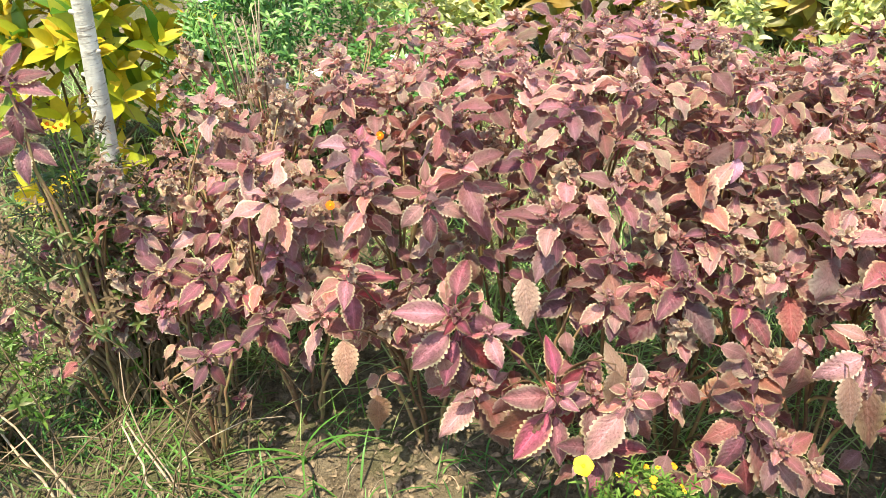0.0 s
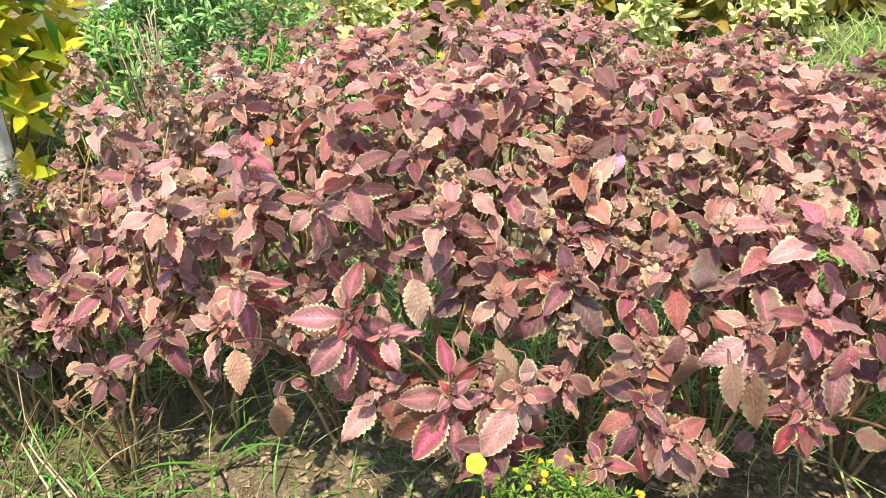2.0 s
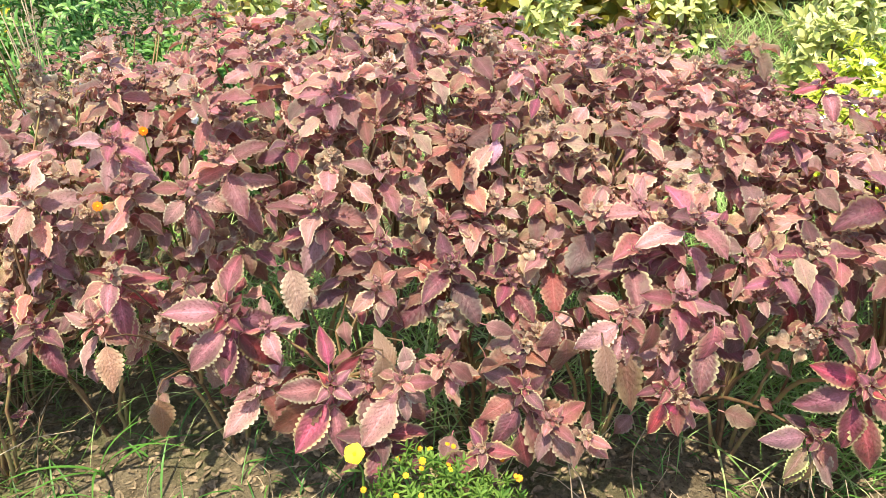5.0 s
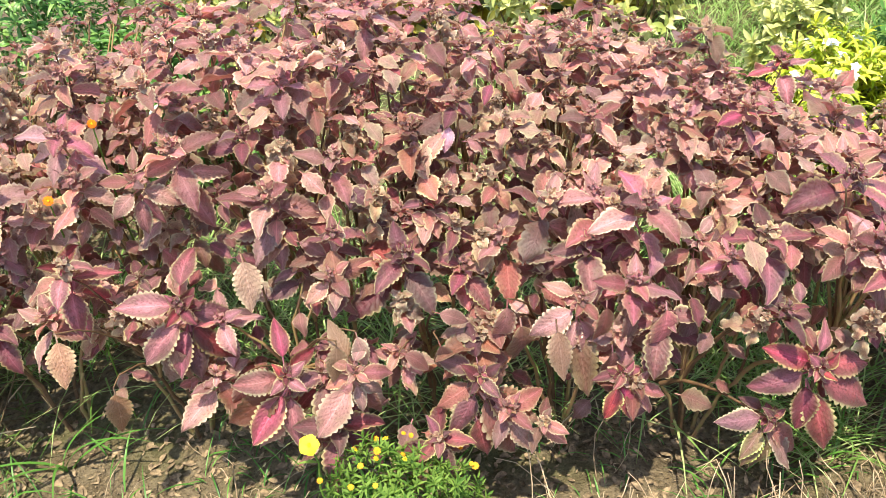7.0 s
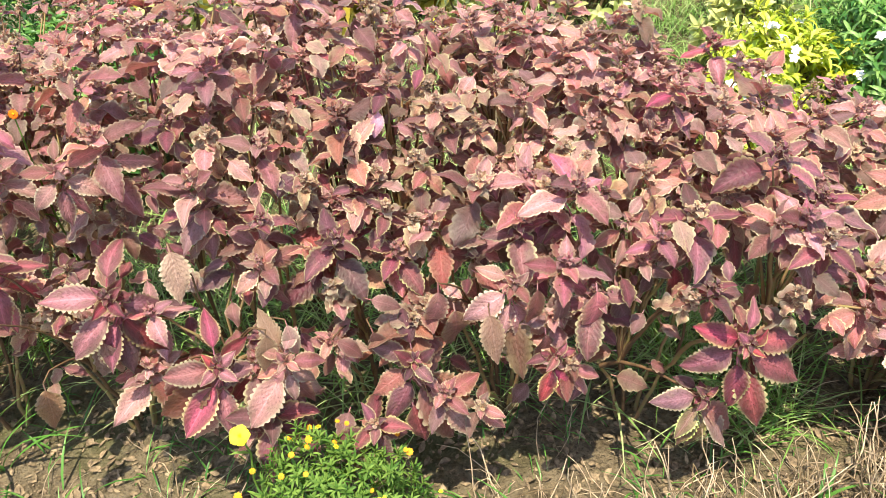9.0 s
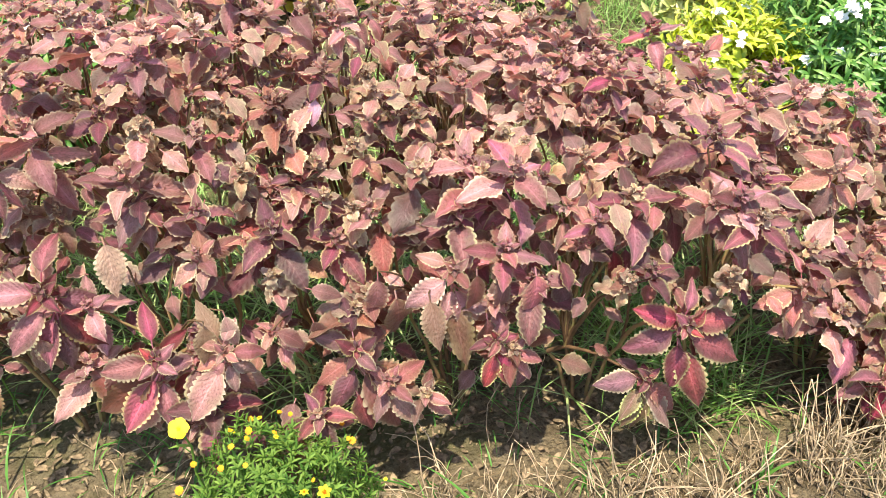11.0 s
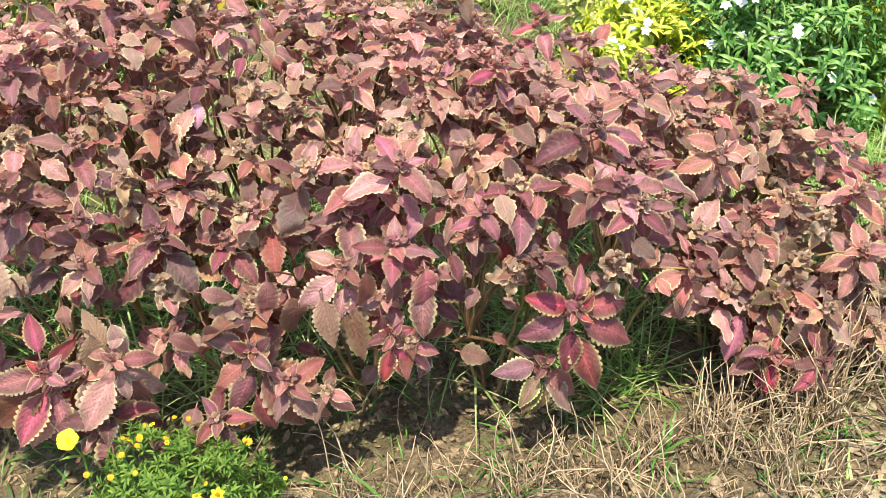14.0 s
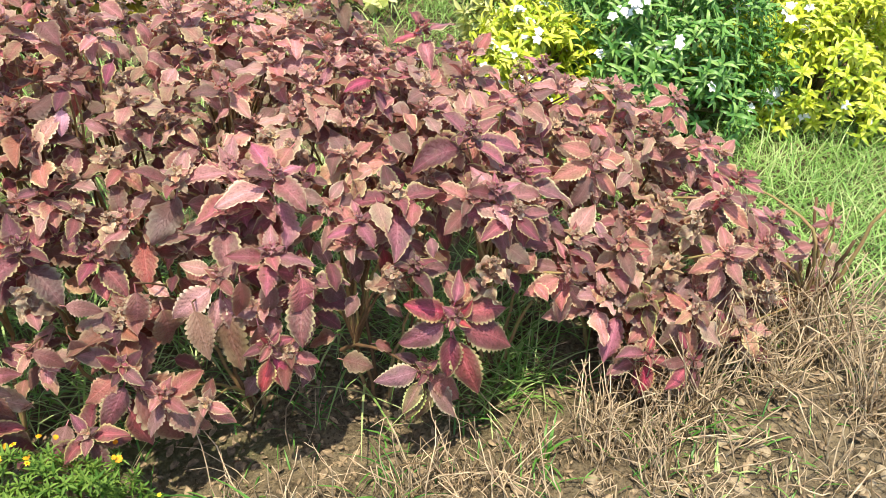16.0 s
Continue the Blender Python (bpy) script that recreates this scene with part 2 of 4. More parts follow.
class Heap:
    """Gathers many small shapes for one mesh."""

    def __init__(self):
        self.verts, self.faces = [], []

    def tube(self, points, radii, sides=5):
        base = len(self.verts)
        n = len(points)
        for i, p in enumerate(points):
            along = (points[min(i + 1, n - 1)] - points[max(i - 1, 0)]).normalized()
            side = along.cross(Vector((0.31, 0.87, 0.38))).normalized()
            other = along.cross(side)
            for k in range(sides):
                w = 2 * math.pi * k / sides
                self.verts.append(p + radii[i] * (math.cos(w) * side + math.sin(w) * other))
        for i in range(n - 1):
            for k in range(sides):
                k2 = (k + 1) % sides
                self.faces.append((base + i * sides + k, base + i * sides + k2, base + (i + 1) * sides + k2, base + (i + 1) * sides + k))
        self.verts.append(points[-1] + (points[-1] - points[-2]).normalized() * radii[-1] * 0.6)
        for k in range(sides):
            self.faces.append((base + (n - 1) * sides + k, base + (n - 1) * sides + (k + 1) % sides, len(self.verts) - 1))

    def blade(self, root, along, up, length, width, droop=0.6, fold=0.25, rows=4, shape=0.8):
        """A leaf: root, direction, upper side; droops towards the tip."""
        along = along.normalized()
        side = along.cross(up)
        if side.length < 1e-4:
            side = along.cross(Vector((1, 0, 0)))
        side.normalize()
        up = side.cross(along)
        base = len(self.verts)
        p, angle, seg = root.copy(), 0.0, length / rows
        for i in range(rows + 1):
            v = i / rows
            w = width * 0.5 * (math.sin(math.pi * min(1, v * 0.94 + 0.03) ** shape) ** 0.9 if i < rows else 0.04)
            rise = up * (w * fold)
            self.verts += [p - side * w + rise, p.copy(), p + side * w + rise]
            angle = -droop * v
            p = p + (along * math.cos(angle) + up * math.sin(angle)) * seg
        for i in range(rows):
            a0 = base + 3 * i
            self.faces += [(a0, a0 + 1, a0 + 4, a0 + 3), (a0 + 1, a0 + 2, a0 + 5, a0 + 4)]

    def mesh(self, name, material):
        return mesh_of(name, self.verts, self.faces, material)


def bent(p0, p1, lift, rng, wobble=0.01, n=7):
    """Points from p0 to p1 that leave p0 steeply and lean over to p1."""
    mid = p0.lerp(p1, 0.5)
    mid.z += lift
    mid.x, mid.y = p0.x + (p1.x - p0.x) * 0.3, p0.y + (p1.y - p0.y) * 0.3
    out = []
    for i in range(n):
        t = i / (n - 1)
        q = p0 * (1 - t) ** 2 + mid * 2 * t * (1 - t) + p1 * t * t
        if 0 < i < n - 1:
            q = q + Vector((rng.uniform(-wobble, wobble), rng.uniform(-wobble, wobble), 0))
        out.append(q)
    return out


# ---------------------------------------------------------------- coleus leaves


def blade_width(v):
    """Half width of a coleus blade, 1 at its widest, from the stalk (0) to the pointed tip (1)."""
    if v < 0.36:
        return max(0.02, 1 - (1 - v / 0.36) ** 2) ** 0.8
    return max(0.015, 1 - ((v - 0.36) / 0.64) ** 1.75)


def coleus_leaf_mesh(name, material, rng, teeth, width, droop, fold, ripple, curl, columns=(-1, -0.62, 0, 0.62, 1), quilt=0.009):
    """One leaf 1 long from its stalk's root, along +y, upper side +z; scalloped edge, blade quilted between its side veins."""
    rows = teeth * 4
    verts, faces, uvs = [], [], []
    stalk = 0.15
    turn = rng.uniform(-0.45, 0.45)
    bow = rng.uniform(-0.22, 0.22)
    phase = rng.uniform(0, 6)
    for k in range(3):                                   # the stalk
        for x, dz in ((-0.014, 0.0), (0.014, 0.0), (0.0, -0.02)):
            verts.append((x, stalk * k / 2, dz))
            uvs.append((0.5, 0.0))
    for k in range(2):
        for j in range(3):
            a0, b0 = 3 * k + j, 3 * k + (j + 1) % 3
            faces.append((a0, b0, b0 + 3, a0 + 3))
    base = len(verts)
    y, z, seg, bend = stalk, 0.0, (1 - stalk) / rows, 0.0
    for i in range(rows + 1):
        v = i / rows
        w = width * 0.5 * blade_width(v)
        tooth = (0.87, 0.99, 1.05, 1.04)[i % 4] if 0 < i < rows else 0.9
        tw = turn * v
        for u in columns:
            au = abs(u)
            x = u * w * (tooth if au == 1 else 1.0)
            h = au * w * fold - curl * au ** 2.2 * w
            h += ripple * width * au * au * math.sin(11 * v + phase + (1.7 if u > 0 else 0))
            if 0 < au < 1:
                h += quilt * width * math.sin(2 * math.pi * (teeth * v - 1.6 * au))
            elif au == 1:
                h += 2.2 * quilt * width * math.sin(2 * math.pi * teeth * v + phase * u)
            xx, hh = x * math.cos(tw) - h * math.sin(tw), x * math.sin(tw) + h * math.cos(tw)
            verts.append((xx + bow * v * v * 0.4, y - hh * math.sin(bend), z + hh * math.cos(bend)))
            uvs.append((0.5 + 0.5 * u, v))
        bend = -droop * (v ** 0.8)
        y += seg * math.cos(bend)
        z += seg * math.sin(bend)
    n = len(columns)
    for i in range(rows):
        for j in range(n - 1):
            a0 = base + i * n + j
            faces.append((a0, a0 + 1, a0 + n + 1, a0 + n))
    return mesh_of(name, verts, faces, material, True, uvs)


INNER = {}
LEAVES = {}
for style, material, teeth, crumple in (("dusty", M_DUSTY, 8, 0.06), ("crimson", M_CRIMSON, 9, 0.05), ("purple", M_PURPLE, 8, 0.05),
                                        ("skysheen", M_SKYSHEEN, 8, 0.06), ("rose", M_SUNLIT, 8, 0.08),
                                        ("bronze", M_BRONZE, 7, 0.12), ("russet", M_RUSSET, 8, 0.06), ("dry", M_DRY, 9, 0.12), ("olive", M_OLIVE, 9, 0.05)):
    LEAVES[style] = []
    for k in range(6):
        LEAVES[style].append(coleus_leaf_mesh(f"{style} leaf", material, RNG, teeth, RNG.uniform(0.40, 0.50), RNG.uniform(0.3, 1.2),
                                              RNG.uniform(0.05, 0.85), crumple * RNG.uniform(0.9, 1.9), RNG.uniform(-0.25, 0.5) + 2 * crumple * RNG.random()))


for style, material in (("dusty", M_DUSTY), ("bronze", M_BRONZE), ("purple", M_PURPLE)):
    INNER[style] = [coleus_leaf_mesh("inner leaf", material, RNG, 5, RNG.uniform(0.48, 0.6), RNG.uniform(0.3, 1.3), RNG.uniform(0.0, 0.5), 0.08, RNG.uniform(0.0, 0.4)) for k in range(4)]
CURL = {style: [coleus_leaf_mesh("curled leaf", material, RNG, 5, RNG.uniform(0.5, 0.7), RNG.uniform(1.2, 2.8), RNG.uniform(0.2, 1.1), 0.2, RNG.uniform(-0.3, 0.5)) for k in range(5)]
        for style, material in (("bronze", M_TAN), ("dusty", M_DUSTY), ("dry", M_TAN))}
FLAT = {}
for style, material, teeth in (("dusty", M_DUSTY, 10), ("crimson", M_CRIMSON, 11), ("purple", M_PURPLE, 10), ("bronze", M_BRONZE, 10), ("russet", M_RUSSET, 10), ("dry", M_DRY, 10), ("olive", M_OLIVE, 10), ("pink", M_PINK, 10), ("skysheen", M_SKYSHEEN, 10)):
    FLAT[style] = [coleus_leaf_mesh(f"broad {style} leaf", material, RNG, teeth, RNG.uniform(0.38, 0.49), RNG.uniform(0.45, 1.15) if style != "dry" else RNG.uniform(0.1, 0.4), RNG.uniform(0.05, 0.4),
                                    0.05 * RNG.uniform(0.8, 1.8), RNG.uniform(0.0, 0.4), (-1, -0.86, -0.45, 0, 0.45, 0.86, 1)) for k in range(5)]


def leaf_pose(root, along, up, size):
    along = along.normalized()
    side = along.cross(up).normalized()
    up = side.cross(along)
    m = Matrix((side, along, up)).transposed().to_4x4()
    return Matrix.Translation(root) @ m @ Matrix.Diagonal((size, size, size, 1))


def tip_mesh(name, material, rng):
    """A tuft of small crinkled young leaves; 1 stands for the length of the shoot's largest leaf."""
    one = [coleus_leaf_mesh("young", material, rng, 3, rng.uniform(0.5, 0.7), rng.uniform(0.2, 1.6), rng.uniform(0.1, 0.7), 0.16, rng.uniform(0.0, 0.5), (-1, 0, 1)) for _ in range(3)]
    verts, faces, uvs = [], [], []
    for k in range(12):
        me = one[k % 3]
        w, tilt, rise = 2.4 * k, radians(rng.uniform(15, 40) + 5 * k), 0.3 - 0.035 * k
        out = Vector((math.cos(w), 0, math.sin(w)))
        along = out * math.sin(tilt) + Vector((0, math.cos(tilt), 0))
        m = leaf_pose(Vector((0, rise, 0)), along, Vector((0, math.sin(tilt), 0)) - out * math.cos(tilt), 0.16 + 0.022 * k)
        base = len(verts)
        verts += [m @ v.co for v in me.vertices]
        faces += [tuple(base + i for i in p.vertices) for p in me.polygons]
        got = {loop.vertex_index: tuple(me.uv_layers[0].data[loop.index].uv) for loop in me.loops}
        uvs += [got[i] for i in range(len(me.vertices))]
    return mesh_of(name, verts, faces, material, True, uvs)


TIPS = {style: [tip_mesh("young leaves", material, RNG) for _ in range(3)] for style, material in (("dusty", M_DUSTY), ("bronze", M_TAN), ("purple", M_PURPLE), ("skysheen", M_SKYSHEEN), ("rose", M_SUNLIT), ("russet", M_RUSSET), ("crimson", M_CRIMSON))}


STEP = (0.0, 0.05, 0.13, 0.27, 0.5, 0.8, 1.1)         # how far below the tip each pair of leaves springs, in leaf lengths
LENGTH = (0.34, 0.6, 0.85, 1.0, 1.02, 0.9, 0.75)


def coleus_shoot(plant, rng, tip, axis, size, style, pairs, spin=None):
    """Crossed pairs of leaves below a tip: the young ones stand up, the older ones arch out and hang like an umbrella."""
    axis = axis.normalized()
    side = (Vector((1, 0, 0)) - axis * axis.x).normalized()
    other = axis.cross(side)
    spin = rng.uniform(0, math.pi) if spin is None else radians(spin)
    inv = plant.matrix_basis.inverted()
    young_style = rng.choice(("bronze", "dusty", style, style)) if style in TIPS else "dusty"
    child("young_leaves", rng.choice(TIPS[young_style]), plant, inv @ leaf_pose(tip, axis, side, size * rng.uniform(0.7, 1.0)))
    for k in range(pairs):
        root = tip - axis * (size * STEP[k])
        for half in (0, math.pi):
            open_angle = radians((25, 45, 61, 74, 85, 95, 104)[k] + rng.gauss(0, 7))
            w = spin + k * math.pi / 2 + half + rng.gauss(0, 0.2)
            out = math.cos(w) * side + math.sin(w) * other
            along = axis * math.cos(open_angle) + out * math.sin(open_angle)
            along.z -= 0.08 * k * rng.random()
            up = axis * math.sin(open_angle) - out * math.cos(open_angle) + Vector((rng.gauss(0, 0.2), rng.gauss(0, 0.2), 0.15))
            roll, st = rng.random(), style
            if k > 2 and roll < 0.1:
                st = "russet"
            elif roll > 0.95:
                st = "bronze" if style not in ("crimson", "skysheen") else "dusty"
            child("leaf", rng.choice(LEAVES[st]), plant, inv @ leaf_pose(root, along, up, size * LENGTH[k] * rng.uniform(0.85, 1.12)))


def curled_shoot(plant, rng, tip, axis, size, style, leaves):
    """A withering shoot: a knot of small crumpled leaves round a seed head."""
    axis = axis.normalized()
    side = (Vector((1, 0, 0)) - axis * axis.x).normalized()
    other = axis.cross(side)
    inv = plant.matrix_basis.inverted()
    for k in range(3):
        child("young_leaves", rng.choice(TIPS["bronze"]), plant, inv @ leaf_pose(tip - axis * size * 0.35 * k, axis, side, size * rng.uniform(0.8, 1.2)))
    for k in range(leaves):
        share = (k + 0.5) / leaves
        w, tilt = 2.4 * k + rng.uniform(-0.4, 0.4), radians(35 + 75 * share + rng.gauss(0, 14))
        out = math.cos(w) * side + math.sin(w) * other
        along = axis * math.cos(tilt) + out * math.sin(tilt)
        up = axis * math.sin(tilt) - out * math.cos(tilt) + Vector((rng.gauss(0, 0.45), rng.gauss(0, 0.45), 0.2))
        st = rng.choice((style, style, "bronze", "dry"))
        child("leaf", rng.choice(CURL[st]), plant, inv @ leaf_pose(tip - axis * size * 1.3 * share, along, up, size * (0.5 + 0.6 * share) * rng.uniform(0.75, 1.2)))


# ---------------------------------------------------------------- ground
def build_ground():
    def axis_steps(low, high):
        fine = [low + (high - low) * i / 110 for i in range(111)]
        far = [3, 4.5, 7, 12, 25, 60, 150, 400]
        return [low - f for f in reversed(far)] + fine + [high + f for f in far]

    xs, ys = axis_steps(-2.5, 4.0), axis_steps(-1.5, 5.0)
    verts = [(x, y, ground_z(x, y)) for y in ys for x in xs]
    n = len(xs)
    faces = [(j * n + i, j * n + i + 1, (j + 1) * n + i + 1, (j + 1) * n + i) for j in range(len(ys) - 1) for i in range(n - 1)]
    tagged(new("ground", mesh_of("ground", verts, faces, M_SOIL)), "bare brown garden soil with dry leaf litter", "ground", kind="structure")


build_ground()

# ---------------------------------------------------------------- the coleus hedge
FRONT = ((-0.8, 1.8), (-0.5, 1.66), (0.0, 1.47), (0.3, 1.2), (0.6, 1.17), (1.0, 1.12), (1.3, 1.02), (1.6, 0.95), (1.85, 0.86), (2.1, 0.87), (2.25, 0.95))
TOP = ((-0.8, 0.62), (-0.5, 0.78), (-0.2, 0.9), (0.1, 0.98), (0.4, 1.03), (0.7, 1.0), (0.95, 0.88), (1.2, 0.93), (1.5, 0.85), (1.75, 0.78), (2.0, 0.7), (2.1, 0.6), (2.22, 0.4))


def along_line(line, x):
    for (x0, y0), (x1, y1) in zip(line, line[1:]):
        if x <= x1:
            return y0 + (y1 - y0) * max(0.0, (x - x0) / (x1 - x0))
    return line[-1][1]


LOW = ((-0.8, 0.5), (-0.1, 0.52), (0.05, 0.44), (0.2, 0.3), (0.65, 0.3), (0.8, 0.37), (0.95, 0.45), (1.1, 0.58), (1.42, 0.62), (1.52, 0.5), (1.65, 0.34), (1.75, 0.27), (2.1, 0.3))


def hedge_z(x, d):
    """Height of the leaf canopy, d metres behind the hedge's front foot."""
    low, top = along_line(LOW, x), along_line(TOP, x)
    back = 0.26 * step(d, 0.45, 0.85) * step(x, 1.2, 1.6)
    return low + (top - low) * math.sin(min(1.0, max(0.0, d / 0.58)) * math.pi / 2) ** 0.9 - back


BASES = [(-0.93, 1.88), (2.24, 0.89), (-0.6, 1.66), (-0.62, 1.95), (-0.8, 1.96), (-0.5, 2.15), (-0.3, 2.1), (-0.35, 1.78), (-0.1, 2.0), (-0.02, 1.66), (0.22, 1.9), (0.33, 1.5), (0.5, 2.02), (0.6, 1.5), (0.78, 1.8), (0.9, 1.42), (1.1, 1.75),
         (1.2, 1.3), (1.42, 1.6), (1.5, 1.24), (1.72, 1.5), (1.78, 1.15), (1.95, 1.3)]
PLANTS = []
for bx, by in BASES:
    plant = tagged(new("coleus_plant"), "bushy coleus plant with dusty red scalloped leaves and pale margins", "coleus", "coleus hedge")
    plant.matrix_basis = pose(bx, by, ground_z(bx, by))
    PLANTS.append(plant)


def nearest_plant(p):
    return min(PLANTS, key=lambda q: (q.matrix_basis.translation.x - p.x) ** 2 + (q.matrix_basis.translation.y - p.y) ** 2)


FORKS = {}
for plant in PLANTS:
    rng = random.Random(int(3000 * plant.matrix_basis.translation.x) + 50000)
    base = plant.matrix_basis.translation
    FORKS[plant] = []
    for k in range(5):
        w = 2 * math.pi * (k + rng.random() * 0.7) / 5
        top = Vector((0.10 * math.cos(w), 0.10 * math.sin(w), rng.uniform(0.2, 0.38)))
        heap = Heap()
        heap.tube(bent(Vector((0.025 * math.cos(w), 0.025 * math.sin(w), -0.015)), top, 0.03, rng, 0.006), [0.0058 - 0.0018 * i / 6 for i in range(7)], 6)
        child("main_stem", heap.mesh("main stem", M_DARKSTEM if k % 2 else M_STEM), plant)
        FORKS[plant].append(base + top)


def fork(plant, tip):
    """Where a shoot with this tip leaves its plant: a fork of the main stems below it, or the foot."""
    below = [q for q in FORKS[plant] if q.z < tip.z - 0.08]
    return min(below, key=lambda q: (q - tip).length) if below else plant.matrix_basis.translation - Vector((0, 0, 0.01))


def grow(rng, tip, axis, size, style, whorls, spin=None, curled=False):
    """A shoot with its stem, on the nearest plant."""
    plant = nearest_plant(tip)
    inv = plant.matrix_basis.inverted()
    if curled:
        curled_shoot(plant, rng, tip, axis, size, style, whorls)
    else:
        coleus_shoot(plant, rng, tip, axis, size, style, whorls, spin)
    heap = Heap()
    root = fork(plant, tip)
    pts = [inv @ q for q in bent(root, tip - axis.normalized() * 0.02, 0.06, rng, 0.008)]
    heap.tube(pts, [0.0048 - 0.0028 * i / 6 for i in range(7)], 5)
    child("stem", heap.mesh("stem", M_STEM if rng.random() < 0.6 else M_DARKSTEM), plant)


TAKEN = []


def free(p, reach=1.0):
    return all((p - q).length > r * reach for q, r in TAKEN)


def star(tip, size, leaves, style="dusty", lean=0.75, inner=4, others=()):
    """A rosette of leaves round a tip that faces out of the hedge; leaves: (angle round the axis, share of the size)."""
    rng = random.Random(int(1000 * (tip[0] + 7 * tip[1])))
    tip = Vector(tip)
    TAKEN.append((tip, size * 0.48))
    plant = nearest_plant(tip)
    inv = plant.matrix_basis.inverted()
    axis = Vector((rng.uniform(-0.1, 0.1), -1.0, lean)).normalized()
    right = Vector((1, 0, 0)) - axis * axis.x
    right.normalize()
    up = right.cross(axis) * -1
    up = -right.cross(axis) if up.z < 0 else up
    n = len(leaves)
    for k, (angle, share) in enumerate(leaves):
        out = math.cos(radians(angle)) * right + math.sin(radians(angle)) * up
        tilt = radians(66 + 16 * share + rng.uniform(-8, 8))
        along = axis * math.cos(tilt) + out * math.sin(tilt)
        along.z -= 0.12 * share * rng.random()
        face = axis * math.sin(tilt) - out * math.cos(tilt) + Vector((rng.gauss(0, 0.12), rng.gauss(0, 0.12), 0.12))
        st = others[k] if k < len(others) and others[k] else style
        child("leaf", rng.choice(FLAT[st]), plant, inv @ leaf_pose(tip - axis * (0.012 + 0.02 * k / n) + Vector((0, 0, 0.24 * size * math.sin(radians(angle)))), along, face, size * share))
    for k in range(inner):
        w = radians(35 + 90 * k + rng.uniform(-15, 15))
        out = math.cos(w) * right + math.sin(w) * up
        along = axis * 0.75 + out * 0.6
        child("leaf", rng.choice(LEAVES[style]), plant, inv @ leaf_pose(tip + axis * 0.004 * (k % 2), along, axis * 0.6 - out * 0.75, size * rng.uniform(0.28, 0.45)))
    child("young_leaves", rng.choice(TIPS["purple" if style in ("crimson", "purple") else "dusty"]), plant, inv @ leaf_pose(tip - axis * 0.01, (axis + Vector((0, 0, 0.6))).normalized(), right, size * 0.75))
    heap = Heap()
    heap.tube([inv @ q for q in bent(fork(plant, tip), tip, 0.05, rng, 0.008)], [0.006 - 0.0035 * i / 6 for i in range(7)], 6)
    child("stem", heap.mesh("stem", M_DARKSTEM if tip.z < 0.4 else M_STEM), plant)


def hanging(root, along, face, size, style, label=""):
    """A single withered leaf that hangs from the hedge on its stalk."""
    root = Vector(root)
    plant = nearest_plant(root)
    inv = plant.matrix_basis.inverted()
    rng = random.Random(int(997 * (root.x + 3 * root.z)))
    TAKEN.append((root + Vector(along).normalized() * size * 0.5, size * 0.4))
    leaf = child("leaf", rng.choice(FLAT[style]), plant, inv @ leaf_pose(root, Vector(along), Vector(face), size), label)
    heap = Heap()
    heap.tube([inv @ q for q in bent(fork(plant, root), root, 0.08, rng, 0.006)], [0.0036 - 0.002 * i / 6 for i in range(7)], 5)
    child("twig", heap.mesh("twig", M_DARKSTEM), plant)
    return leaf


# large rosettes on the hedge's face
star((0.065, 1.437, 0.567), 0.157, ((78, 0.78), (168, 0.92), (-12, 0.75), (215, 1.0), (248, 0.85), (-52, 0.85), (-88, 0.85), (236, 1.15)), "crimson", 0.75, 5, ("", "", "", "", "", "", "purple", "russet"))
star((0.252, 1.281, 0.464), 0.146, ((88, 0.72), (28, 0.55), (180, 0.8), (226, 1.05), (-92, 0.9), (-120, 1.1), (205, 1.1)), "crimson", 0.75, 4, ("", "", "", "", "", "dusty", "russet"))
star((0.385, 1.215, 0.50), 0.095, ((60, 0.7), (150, 0.6), (-5, 0.95), (-35, 0.8), (-80, 0.7), (-140, 0.6), (225, 1.6), (110, 1.1), (-60, 1.0), (190, 0.7)), "dusty", 0.8, 6, ("", "", "", "", "", "", "", "dry", "russet"))
star((0.635, 1.212, 0.424), 0.157, ((92, 0.6), (152, 0.62), (232, 0.8), (-44, 0.7), (-38, 1.15), (-62, 1.3), (200, 0.7), (20, 0.6)), "purple", 0.72, 4, ("", "", "", "", "dusty", "dusty", "russet", "russet"))
star((0.85, 1.212, 0.572), 0.134, ((200, 0.95), (246, 0.75), (-78, 0.8), (-108, 0.75), (150, 0.6), (28, 0.65), (-55, 1.0), (-95, 1.35)), "dusty", 0.72, 4, ("", "", "", "", "", "", "", "bronze"))
star((0.909, 1.124, 0.441), 0.101, ((244, 0.95), (-74, 0.9), (178, 0.6), (2, 0.55), (-40, 0.8)), "crimson", 0.75, 3)
star((1.275, 1.018, 0.452), 0.140, ((60, 0.6), (155, 0.8), (188, 1.0), (5, 0.95), (-30, 1.15), (-86, 1.25), (-110, 0.8)), "crimson", 0.75, 6)
star((1.214, 1.04, 0.309), 0.129, ((175, 0.9), (218, 0.75), (-106, 0.85), (-56, 1.05), (-38, 1.0), (140, 0.5), (-125, 0.8)), "purple", 0.725, 3, ("", "olive", "olive", "dusty", "russet", "", "olive"))
star((1.088, 1.201, 0.675), 0.101, ((150, 0.85), (40, 0.6), (250, 0.75), (-36, 0.9), (5, 0.9), (200, 0.8), (-75, 0.8)), "dusty", 0.8, 4)
star((1.701, 1.149, 0.648), 0.112, ((145, 0.8), (180, 0.95), (0, 0.95), (226, 1.0), (-50, 0.85), (-80, 0.7), (60, 0.5)), "dusty", 0.7, 4)
star((1.557, 1.028, 0.465), 0.112, ((85, 0.6), (188, 0.95), (252, 0.9), (-60, 0.85), (-15, 0.8), (150, 0.7)), "dusty", 0.8, 4, ("crimson",))
